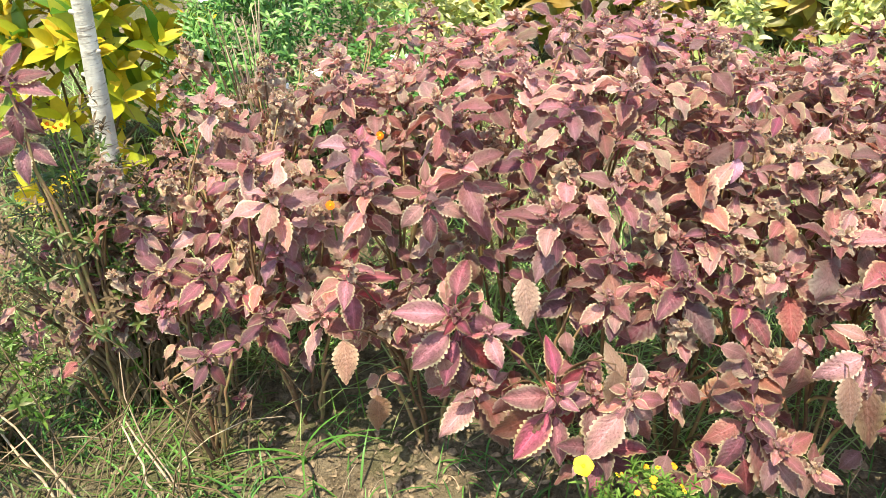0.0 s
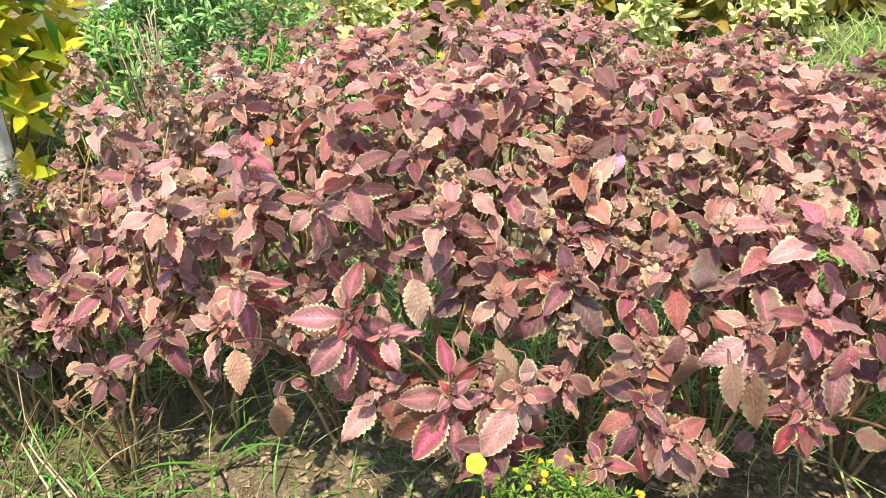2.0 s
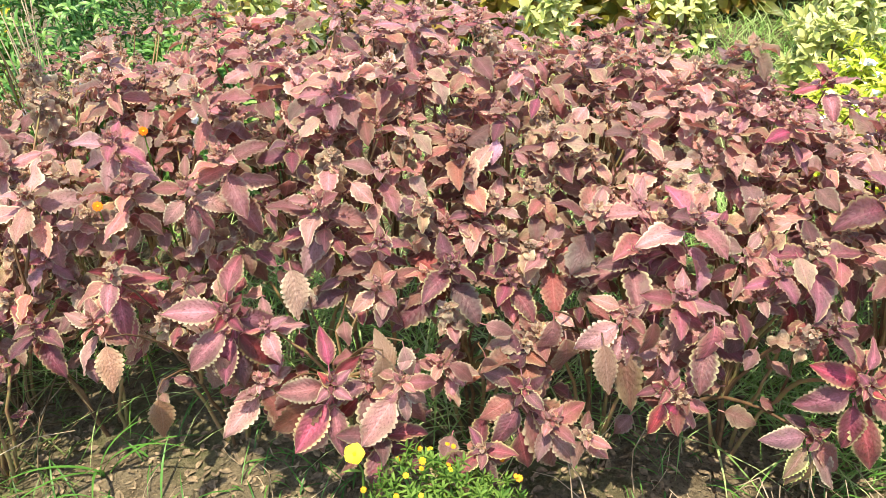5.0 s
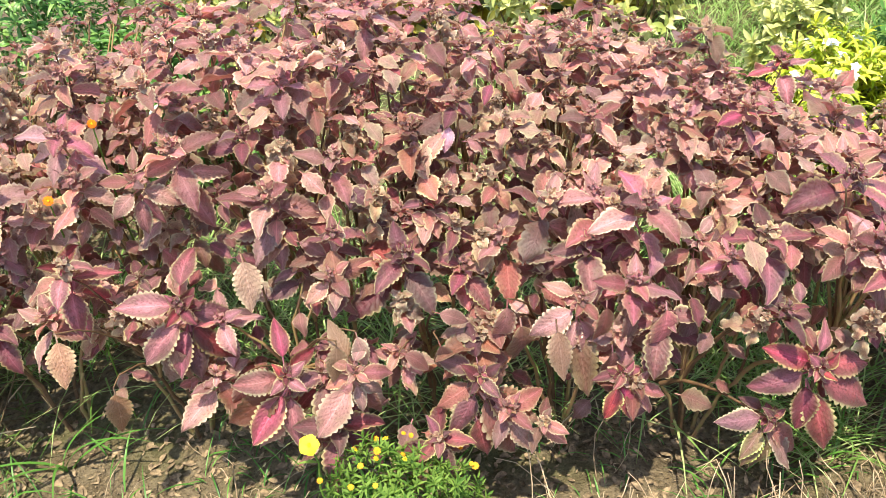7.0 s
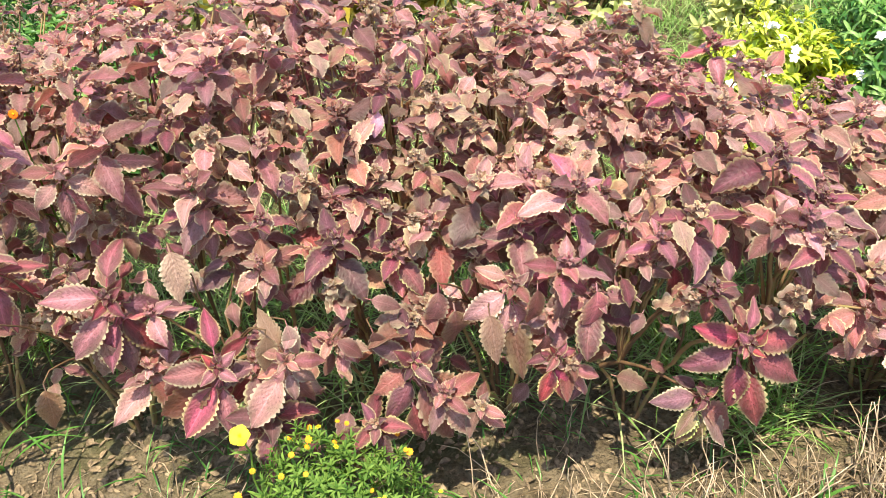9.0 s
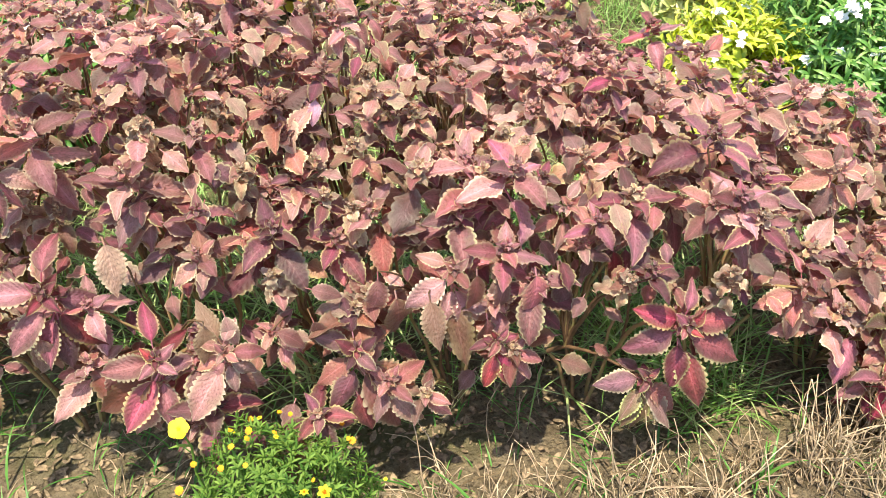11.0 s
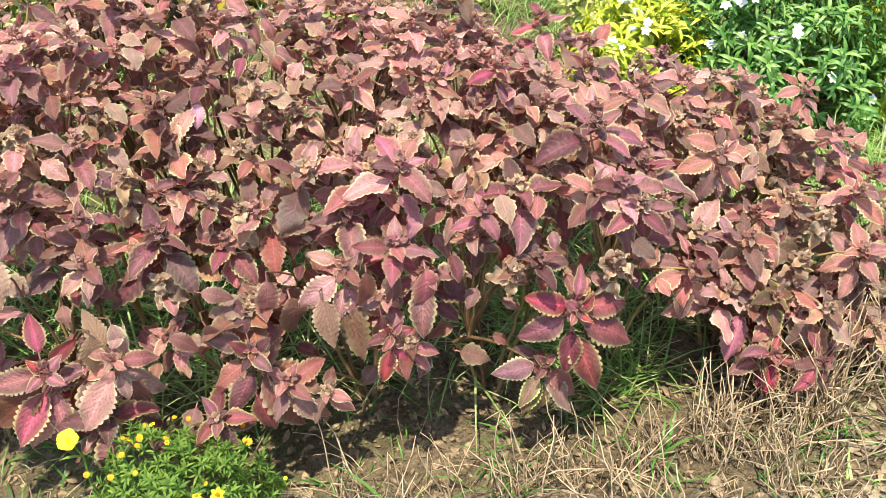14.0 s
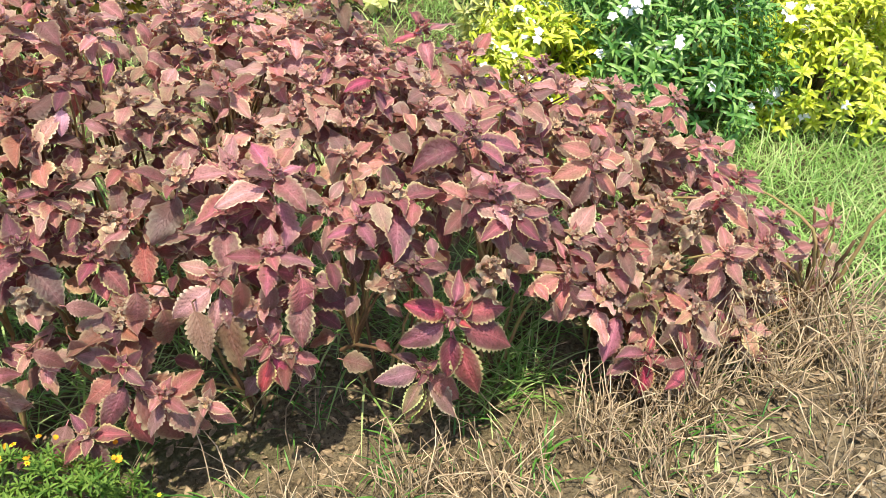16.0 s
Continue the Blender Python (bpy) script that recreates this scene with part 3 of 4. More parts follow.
star((1.747, 0.798, 0.314), 0.084, ((170, 0.9), (210, 1.0), (-60, 0.95), (-20, 0.8), (90, 0.7), (-110, 0.8)), "crimson", 0.7, 3, ("russet", "", "", "dusty"))
star((0.026, 1.541, 0.816), 0.101, ((170, 0.8), (215, 0.85), (-90, 0.9), (-62, 0.8), (-20, 0.95), (25, 1.1), (90, 0.6)), "dusty", 0.8, 4, ("", "", "crimson", "crimson"))
star((-0.528, 1.579, 0.418), 0.084, ((165, 0.9), (20, 0.9), (-60, 0.85), (230, 1.0)), "purple", 0.9, 3)
star((-0.689, 1.813, 0.664), 0.095, ((100, 0.8), (195, 1.0), (-85, 0.9), (10, 0.7), (-45, 0.8)), "dusty", 0.8, 3)
star((1.232, 1.187, 0.582), 0.095, ((95, 0.9), (45, 0.9), (-40, 1.0), (-100, 0.9), (200, 0.7)), "purple", 0.72, 3)
star((1.955, 1.2, 0.73), 0.078, ((170, 0.9), (215, 0.8), (-10, 0.9), (-45, 0.8), (-90, 0.8), (60, 0.7), (120, 0.7)), "dusty", 1.2, 4)
star((2.235, 0.9, 0.47), 0.062, ((170, 0.9), (215, 0.8), (-10, 0.9), (60, 0.8), (110, 0.8)), "dusty", 1.0, 4)
star((2.20, 0.9, 0.42), 0.084, ((178, 1.1), (190, 0.9), (-20, 1.0), (-80, 0.9), (20, 1.0)), "dusty", 1.2, 2)
star((2.235, 0.87, 0.29), 0.056, ((170, 0.9), (40, 0.9), (-60, 0.9), (230, 0.8)), "dusty", 0.8, 3)
star((2.21, 0.86, 0.215), 0.056, ((175, 0.9), (20, 0.9), (-60, 0.9), (140, 0.8)), "russet", 0.8, 2)
star((-0.89, 1.85, 1.03), 0.123, ((15, 0.8), (60, 0.7), (-10, 0.9), (-60, 0.9), (-90, 0.9), (130, 0.8), (200, 0.9)), "purple", 0.9, 4)
star((-0.9, 1.84, 0.92), 0.112, ((5, 0.9), (-40, 0.9), (-90, 0.9), (60, 0.7), (200, 0.9)), "purple", 0.9, 3)
hanging((0.205, 1.425, 0.685), (0.1, -0.5, -0.85), (0.1, -0.85, 0.55), 0.125, "dry", "withered tan leaf")
hanging((-0.175, 1.41, 0.58), (0.05, -0.5, -0.85), (-0.1, -0.85, 0.55), 0.115, "dry", "withered tan leaf")
hanging((-0.125, 1.455, 0.378), (0.0, -0.2, -0.95), (0, -0.95, 0.3), 0.12, "dry", "withered tan leaf")
hanging((1.40, 1.215, 0.70), (0.2, -0.5, -0.85), (0.0, -0.85, 0.55), 0.16, "russet", "large brown withered leaf")
hanging((1.325, 1.20, 0.62), (0.1, -0.45, -0.9), (0.2, -0.9, 0.5), 0.12, "purple")
hanging((0.79, 1.19, 0.55), (0.0, -0.5, -0.85), (0.1, -0.85, 0.5), 0.125, "dry", "withered bronze leaf")
hanging((0.665, 1.51, 0.86), (-0.2, -0.5, -0.6), (0.1, -0.8, 0.7), 0.065, "pink", "bright pink young leaf")
hanging((0.48, 1.25, 0.50), (0.55, -0.2, -0.25), (0.1, -0.7, 0.9), 0.085, "russet")

# single older leaves that hang on the hedge's face
for root, along, size, style in (
        ((0.70, 1.225, 0.605), (-0.12, -0.3, -0.95), 0.125, "dusty"), ((0.735, 1.25, 0.53), (0.05, -0.3, -0.95), 0.14, "bronze"), ((0.885, 1.17, 0.60), (-0.1, -0.3, -0.95), 0.11, "dusty"),
        ((0.93, 1.165, 0.585), (0.05, -0.3, -0.95), 0.11, "dusty"), ((0.995, 1.14, 0.595), (0.0, -0.35, -0.95), 0.13, "skysheen"), ((1.04, 1.16, 0.55), (0.4, -0.2, -0.8), 0.115, "purple"),
        ((0.90, 1.16, 0.49), (0.0, -0.3, -0.95), 0.11, "crimson"), ((1.12, 1.17, 0.58), (0.0, -0.2, -0.95), 0.10, "purple"), ((1.18, 1.17, 0.58), (0.1, -0.3, -0.95), 0.11, "crimson")):
    hanging(root, along, (0.1, -0.9, 0.45), size, style)
for root, along, size, style in (
        ((0.62, 1.2, 0.34), (0.15, -0.3, -0.9), 0.13, "purple"), ((0.03, 1.42, 0.50), (0.05, -0.2, -0.95), 0.13, "russet"), ((0.47, 1.45, 0.70), (0.5, -0.3, -0.3), 0.11, "russet"),
        ((0.36, 1.25, 0.56), (-0.1, -0.3, -0.9), 0.09, "dry"), ((0.40, 1.25, 0.575), (0.1, -0.3, -0.9), 0.09, "bronze"), ((0.56, 1.27, 0.57), (0.7, -0.3, -0.2), 0.085, "russet"),
        ((0.56, 1.24, 0.52), (0.2, -0.2, -0.9), 0.10, "russet"), ((0.15, 1.36, 0.42), (-0.05, -0.2, -0.95), 0.11, "russet"), ((1.5, 1.13, 0.5), (0.0, -0.3, -0.95), 0.1, "dusty")):
    hanging(root, along, (0.0, -0.9, 0.45), size, style)


def crown(x, y, z, size, style):
    """One leafy shoot of the canopy at its own place; "tan" stands for a withering, curled one."""
    rng = random.Random(int(1000 * (x + 7 * y + 3 * z)))
    tip = Vector((x, y + 0.01, z))
    d = y - along_line(FRONT, x)
    TAKEN.append((tip, size * 0.58))
    axis = Vector((rng.gauss(0, 0.12), -0.5 + 0.38 * step(d, 0, 0.5) + rng.gauss(0, 0.08), 1.0))
    if style == "tan":
        grow(rng, tip, axis, size, "bronze", 15, None, True)
    else:
        grow(rng, tip, axis, size * 1.22, style, 7 if size > 0.07 else 6, rng.choice((0, 20, -20, 90, 70)))


crown(0.104, 1.575, 0.852, 0.1, "dusty")
crown(0.336, 1.593, 0.957, 0.078, "skysheen")
crown(0.415, 1.482, 0.824, 0.078, "dusty")
crown(0.465, 1.521, 0.866, 0.05, "tan")
crown(0.588, 1.470, 0.793, 0.088, "dusty")
crown(0.278, 1.455, 0.776, 0.1, "dusty")
crown(0.589, 1.421, 0.729, 0.058, "crimson")
crown(0.070, 1.663, 0.958, 0.088, "dusty")
crown(-0.147, 1.909, 0.924, 0.075, "dusty")
crown(0.266, 1.747, 0.974, 0.085, "rose")
crown(0.367, 1.627, 0.997, 0.085, "rose")
crown(0.461, 1.600, 0.993, 0.068, "rose")
crown(0.581, 1.791, 0.953, 0.08, "purple")
crown(0.700, 1.705, 0.901, 0.085, "dusty")
crown(-0.114, 1.645, 0.885, 0.088, "skysheen")
crown(1.144, 1.421, 0.834, 0.098, "rose")
crown(1.022, 1.464, 0.746, 0.088, "rose")
crown(1.098, 1.529, 0.855, 0.075, "rose")
crown(1.257, 1.426, 0.860, 0.07, "rose")
crown(1.278, 1.381, 0.846, 0.082, "crimson")
crown(1.490, 1.373, 0.799, 0.11, "dusty")
crown(1.465, 1.552, 0.861, 0.085, "crimson")
crown(1.459, 1.284, 0.750, 0.082, "dusty")
crown(1.361, 1.323, 0.769, 0.082, "rose")
crown(1.325, 1.215, 0.665, 0.075, "bronze")
crown(1.554, 1.244, 0.593, 0.09, "dusty")
crown(0.935, 1.726, 0.929, 0.08, "dusty")
crown(1.090, 1.726, 0.902, 0.08, "rose")
crown(1.173, 1.599, 0.904, 0.08, "rose")
crown(1.262, 1.549, 0.966, 0.065, "bronze")
crown(0.815, 1.522, 0.792, 0.09, "purple")
crown(-0.158, 1.521, 0.647, 0.088, "crimson")
crown(0.504, 1.298, 0.592, 0.05, "tan")
crown(0.955, 1.187, 0.607, 0.095, "skysheen")
crown(1.004, 1.153, 0.537, 0.09, "purple")
crown(0.687, 1.345, 0.671, 0.052, "tan")
crown(0.634, 1.373, 0.693, 0.065, "purple")
crown(0.318, 1.433, 0.612, 0.07, "purple")
crown(1.162, 1.277, 0.724, 0.085, "rose")
crown(1.065, 1.347, 0.743, 0.05, "tan")
crown(1.053, 1.775, 0.856, 0.055, "tan")
crown(-0.102, 1.604, 0.801, 0.085, "dusty")
crown(0.979, 1.594, 0.838, 0.06, "tan")
crown(-0.592, 2.250, 0.964, 0.06, "tan")
crown(-0.156, 1.980, 0.970, 0.075, "dusty")
crown(-0.481, 1.947, 0.901, 0.09, "rose")
crown(-0.310, 1.909, 0.908, 0.06, "tan")
crown(-0.456, 1.994, 0.788, 0.06, "tan")
crown(-0.608, 1.845, 0.740, 0.055, "tan")
crown(-0.318, 1.664, 0.778, 0.1, "rose")
crown(-0.420, 1.700, 0.396, 0.04, "purple")
crown(0.545, 1.760, 1.044, 0.075, "skysheen")
crown(1.832, 1.040, 0.549, 0.07, "bronze")
crown(1.790, 0.937, 0.475, 0.055, "tan")
crown(1.694, 1.012, 0.502, 0.085, "dusty")
crown(1.727, 0.933, 0.389, 0.07, "olive")
crown(1.790, 0.847, 0.399, 0.07, "bronze")
crown(1.699, 0.873, 0.282, 0.075, "crimson")
crown(1.910, 0.898, 0.475, 0.075, "dusty")
crown(1.983, 1.109, 0.648, 0.07, "dusty")
crown(2.052, 1.036, 0.565, 0.07, "crimson")
crown(2.03, 0.9, 0.46, 0.07, "dusty")
crown(2.0, 0.84, 0.39, 0.055, "tan")
crown(1.91, 0.81, 0.33, 0.07, "bronze")
crown(1.97, 1.0, 0.56, 0.07, "dusty")
crown(2.08, 1.13, 0.57, 0.07, "dusty")
crown(1.9, 1.18, 0.66, 0.075, "bronze")
crown(2.12, 0.96, 0.47, 0.07, "skysheen")
crown(1.86, 0.97, 0.54, 0.055, "tan")
crown(1.875, 1.304, 0.720, 0.075, "rose")
crown(1.738, 1.338, 0.737, 0.08, "rose")
crown(0.321, 1.517, 0.847, 0.07, "tan")
crown(0.575, 1.580, 0.851, 0.07, "purple")
crown(1.004, 1.264, 0.734, 0.105, "skysheen")
crown(0.827, 1.353, 0.720, 0.11, "dusty")
crown(1.619, 1.335, 0.747, 0.082, "dusty")
crown(1.795, 1.103, 0.467, 0.055, "tan")
crown(1.364, 1.398, 0.755, 0.075, "dusty")
crown(0.199, 1.833, 0.988, 0.07, "rose")
crown(0.107, 1.785, 0.915, 0.055, "tan")
crown(-0.376, 1.769, 0.818, 0.09, "dusty")
crown(-0.361, 2.112, 0.945, 0.055, "tan")
crown(0.388, 1.394, 0.700, 0.08, "purple")
crown(0.536, 1.445, 0.690, 0.075, "dusty")


def fill_hedge():
    """The shoots between the larger ones, a little deeper in."""
    rng = random.Random(11)
    x = -0.78
    while x < 2.2:
        d = 0.0
        while d < 0.95 - 0.22 * step(x, 1.2, 1.7):
            px, pd = x + rng.uniform(-0.045, 0.045), d + rng.uniform(-0.035, 0.035)
            yf = along_line(FRONT, px)
            left = step(-px, -0.2, 0.3)
            size = 0.115 - 0.04 * step(pd, 0.05, 0.5) - 0.022 * left - 0.015 * step(px, 1.75, 2.0)
            z = hedge_z(px, pd) - 0.015 + rng.uniform(-0.055, 0.035)
            tip = Vector((px, yf + pd + 0.02, z))
            axis = Vector((rng.gauss(0, 0.16), -0.5 + 0.42 * step(pd, 0, 0.5) + rng.gauss(0, 0.1), 1.0))
            tan = 0.14 + 0.08 * step(pd, 0.1, 0.4) + 0.55 * left + 0.3 * step(px, 1.6, 2.0)
            roll = rng.random()
            style = "bronze" if roll < tan else rng.choice(("dusty", "dusty", "purple", "russet", "purple") if 0.15 < px < 0.9 and pd < 0.42 else ("dusty", "dusty", "rose", "skysheen", "purple"))
            gap = noise.noise((px * 6.5, pd * 7.5, 31)) > 0.27 and pd > 0.1
            if free(tip) and not gap:
                if style == "bronze" and rng.random() < 0.6 + 0.2 * left:
                    grow(rng, tip, axis, size * rng.choice((0.45, 0.55, 0.65)), style, 10, None, True)
                else:
                    grow(rng, tip, axis, size * rng.choice((0.65, 0.8, 0.95, 1.1, 1.25)), style, rng.choice((4, 5, 5)))
            d += 0.088 if pd < 0.2 else 0.076
        x += 0.088


fill_hedge()
young = random.Random(515)
for x, y, z, style in ((-0.66, 1.62, 0.3, "bronze"), (-0.6, 1.64, 0.38, "bronze"), (-0.55, 1.62, 0.27, "bronze"), (-0.5, 1.66, 0.36, "purple"), (-0.63, 1.7, 0.46, "purple"), (-0.52, 1.7, 0.45, "bronze"), (-0.48, 1.62, 0.24, "purple")):
    grow(young, Vector((x, y, z)), Vector((young.uniform(-0.3, 0.3), -0.3, 1)), 0.055, style, 3)


def sprig(x, y, z, size, style, seed):
    """A taller stem that stands out of the hedge, with leaves down its length."""
    rng = random.Random(seed)
    for k in range(3):
        grow(rng, Vector((x + rng.uniform(-0.025, 0.025), y + rng.uniform(-0.025, 0.025), z - 0.055 * k)), Vector((rng.uniform(-0.3, 0.3), rng.uniform(-0.4, 0), 1)), size * (0.8 + 0.15 * k), style, 5)


sprig(-0.73, 1.82, 0.82, 0.07, "bronze", 310)
sprig(-0.62, 2.2, 0.93, 0.06, "bronze", 311)
sprig(-0.02, 1.9, 0.93, 0.07, "bronze", 312)


def inner_leaves(plant, rng, count):
    """The mass of shaded leaves inside one plant, in one mesh for each colour."""
    centre = plant.matrix_basis.translation
    for style, share in (("dusty", 0.5), ("bronze", 0.3), ("purple", 0.2)):
        verts, faces, uvs = [], [], []
        for _ in range(int(count * share)):
            me = rng.choice(INNER[style])
            px, py = centre.x + rng.gauss(0, 0.11), centre.y + rng.gauss(0, 0.13)
            d = py - along_line(FRONT, px)
            if d < 0.03:
                continue
            top = hedge_z(px, d) - centre.z
            z = top - 0.02 - rng.random() ** 1.4 * min(0.34, top * 0.5)
            w = rng.uniform(0, 2 * math.pi)
            along = Vector((math.cos(w), math.sin(w) - 0.5, rng.uniform(-0.7, 0.1)))
            m = leaf_pose(Vector((px - centre.x, py - centre.y, z)), along, Vector((rng.uniform(-0.4, 0.4), -0.4, 1)), rng.uniform(0.05, 0.085))
            base = len(verts)
            verts += [m @ v.co for v in me.vertices]
            faces += [tuple(base + i for i in p.vertices) for p in me.polygons]
            got = {}
            for loop in me.loops:
                got[loop.vertex_index] = tuple(me.uv_layers[0].data[loop.index].uv)
            uvs += [got[i] for i in range(len(me.vertices))]
        if verts:
            child("inner_leaves", mesh_of("inner leaves", verts, faces, LEAVES[style][0].materials[0], True, uvs), plant, kind="stuff")


for plant in PLANTS:
    inner_leaves(plant, random.Random(int(500 * plant.matrix_basis.translation.x) + 900), 120)


# ---------------------------------------------------------------- shrubs behind
def flower_mesh(name, material, petals, length, width, shape=1.1):
    heap = Heap()
    for k in range(petals):
        w = 2 * math.pi * k / petals
        heap.blade(Vector((0, 0, 0)), Vector((math.cos(w), math.sin(w), 0.25)), Vector((0, 0, 1)), length, width, 0.5, 0.1, 5, shape)
    return heap.mesh(name, material)


def heart_mesh(name, material, radius):
    """The tuft of stamens in the middle of a flower."""
    heap = Heap()
    for k in range(12):
        w, r = 2.4 * k, radius * 0.28 * math.sqrt(k)
        p = Vector((r * math.cos(w), r * math.sin(w), 0.0))
        heap.tube([p, p + Vector((0, 0, radius * 0.9))], [radius * 0.3, radius * 0.22], 5)
    return heap.mesh(name, material)


HEARTS = {}


def flower(mesh, parent, m):
    """A flower with its heart, on a plant."""
    ob = child("flower", mesh, parent, m)
    if mesh in HEARTS:
        child("heart", HEARTS[mesh], ob)
    return ob


WHITE_FLOWER = flower_mesh("white flower", M_WHITE, 5, 0.026, 0.018)
YELLOW_FLOWER = flower_mesh("yellow flower", M_YELLOW, 5, 0.026, 0.026, 1.7)
SMALL_YELLOW = flower_mesh("small yellow flower", M_YELLOW, 6, 0.0095, 0.006)
SMALL_ORANGE = flower_mesh("small orange flower", M_AMBER, 8, 0.0095, 0.006)
ORANGE_FLOWER = flower_mesh("orange flower", M_ORANGE, 9, 0.021, 0.016)
HEARTS[YELLOW_FLOWER] = heart_mesh("flower heart", M_YELLOW, 0.005)
HEARTS[SMALL_YELLOW] = heart_mesh("flower heart", M_ORANGE, 0.003)
HEARTS[ORANGE_FLOWER] = heart_mesh("flower heart", M_YELLOW, 0.005)


def facing(p, axis, size=1.0):
    q = Vector(axis).to_track_quat("Z", "Y").to_matrix().to_4x4()
    return Matrix.Translation(p) @ q @ Matrix.Diagonal((size, size, size, 1))


def shrub(name, label, category, at, radii, height, shoots, leaf, width, per, materials, flowers=0, seed=1, group="", droop=1.0, stems=14, low=0.0, flower_size=0.75):
    """A rounded shrub: branches, whorls of leaves at the shoots' ends over a dome, darker leaves inside, flowers."""
    rng = random.Random(seed)
    x, y = at
    thing = tagged(new(name), label, category, group)
    thing.matrix_basis = pose(x, y, ground_z(x, y))
    heaps = [Heap() for _ in materials]
    spots = []
    for k in range(shoots):
        w, c = rng.uniform(0, 2 * math.pi), low + (1 - low) * rng.random() ** 0.75
        ring = math.sqrt(max(0.0, 1 - c * c))
        lump = 0.84 + 0.22 * noise.noise((3 * math.cos(w) * ring + seed, 3 * math.sin(w) * ring, 3 * c)) + 0.1 * rng.random()
        if rng.random() < 0.3:
            lump *= rng.uniform(0.7, 0.9)
        tip = Vector((radii[0] * ring * math.cos(w), radii[1] * ring * math.sin(w), 0.06 + (height - 0.06) * c)) * lump
        axis = Vector((ring * math.cos(w), ring * math.sin(w), 0.5 + 0.7 * c)).normalized()
        spots.append((tip, axis))
        heap = heaps[k % len(heaps)]
        side = axis.cross(Vector((0, 0, 1)) if abs(axis.z) < 0.95 else Vector((1, 0, 0))).normalized()
        other = axis.cross(side)
        for j in range(per):
            share = (j + 0.5) / per
            turn = 2.4 * j + rng.uniform(-0.3, 0.3)
            out = math.cos(turn) * side + math.sin(turn) * other
            tilt = radians(20 + 75 * share)
            along = axis * math.cos(tilt) + out * math.sin(tilt)
            heap.blade(tip - axis * leaf * 0.55 * share, along, axis + out * 0.2, leaf * rng.uniform(0.75, 1.2), width * rng.uniform(0.8, 1.15), droop * rng.uniform(0.6, 1.4), 0.3, 4)
    for k, heap in enumerate(heaps):
        child("foliage", heap.mesh("foliage", materials[k]), thing, kind="stuff")
    for k in range(stems):
        tip, axis = rng.choice(spots)
        heap = Heap()
        foot = Vector((rng.uniform(-0.05, 0.05), rng.uniform(-0.05, 0.05), -0.02))
        heap.tube(bent(foot, tip * 0.95, 0.05, rng, 0.015), [0.008 - 0.005 * i / 6 for i in range(7)], 5)
        child("branch", heap.mesh("branch", M_TWIG), thing)
    front = [q for q in spots if q[0].y < 0.1 * radii[1] or q[0].z > 0.7 * height]
    for k in range(flowers):
        tip, axis = rng.choice(front)
        for j in range(rng.choice((1, 1, 2, 3))):
            p = tip + axis * 0.02 + Vector((rng.uniform(-0.03, 0.03), rng.uniform(-0.03, 0.03), rng.uniform(-0.02, 0.02)))
            flower(WHITE_FLOWER, thing, facing(p, axis + Vector((rng.uniform(-0.5, 0.5), rng.uniform(-0.7, 0.1), 0.2)), flower_size * rng.uniform(0.8, 1.15)))
    return thing


shrub("flowering_shrub", "rounded dark green shrub with small white flowers", "shrub", (-0.42, 3.0), (0.55, 0.45), 0.95, 820, 0.058, 0.0115, 8, (M_GREEN,), 22, 21, "white flowered shrubs", 1.7)
shrub("flowering_shrub", "rounded dark green shrub with small white flowers", "shrub", (0.0, 2.75), (0.25, 0.25), 0.66, 120, 0.07, 0.017, 8, (M_GREEN,), 5, 22, "white flowered shrubs")
shrub("flowering_shrub", "lime yellow leaved shrub with white flowers", "shrub", (2.2, 2.22), (0.29, 0.28), 0.53, 360, 0.064, 0.0145, 8, (M_LIME,), 36, 23, "white flowered shrubs", 1.7)
shrub("flowering_shrub", "dense glossy green shrub with white flowers", "shrub", (2.72, 2.08), (0.48, 0.5), 0.74, 900, 0.06, 0.0125, 8, (M_GREEN,), 46, 24, "white flowered shrubs", 1.7)
shrub("flowering_shrub", "golden yellow leaved shrub with white flowers", "shrub", (3.32, 1.85), (0.48, 0.5), 0.64, 760, 0.056, 0.0135, 8, (M_LIME,), 26, 25, "white flowered shrubs", 1.7)
shrub("croton_bush", "tall croton with broad glossy yellow and green leaves", "croton", (-1.25, 3.05), (0.55, 0.4), 1.15, 120, 0.135, 0.05, 8, (M_CROTON,), 0, 31, "crotons", 0.25)
for k, (x, y, h) in enumerate(((1.45, 3.75, 0.6), (1.95, 3.7, 0.62), (2.45, 3.55, 0.6), (2.95, 3.35, 0.6), (0.85, 3.9, 0.6), (0.35, 4.0, 0.6))):
    shrub("croton_bush", "low croton with mottled yellow green and orange leaves", "croton", (x, y), (0.36, 0.32), h, 60, 0.14, 0.055, 7, (M_CROTON_RED,), 0, 40 + k, "crotons", 0.8)
for k, (x, y, h, r) in enumerate(((0.1, 3.2, 0.72, 0.18), (0.3, 3.3, 0.68, 0.16), (1.34, 3.1, 0.55, 0.15), (2.27, 2.6, 0.42, 0.14), (-0.1, 2.95, 0.7, 0.12), (1.95, 3.2, 0.36, 0.2), (2.55, 2.9, 0.4, 0.2))):
    shrub("variegated_shrub", "small shrub with pale creamy yellow leaves", "shrub", (x, y), (r, r), h, 70, 0.055, 0.024, 7, (M_PALE,), 0, 60 + k, "pale yellow shrubs", 0.7, 6)


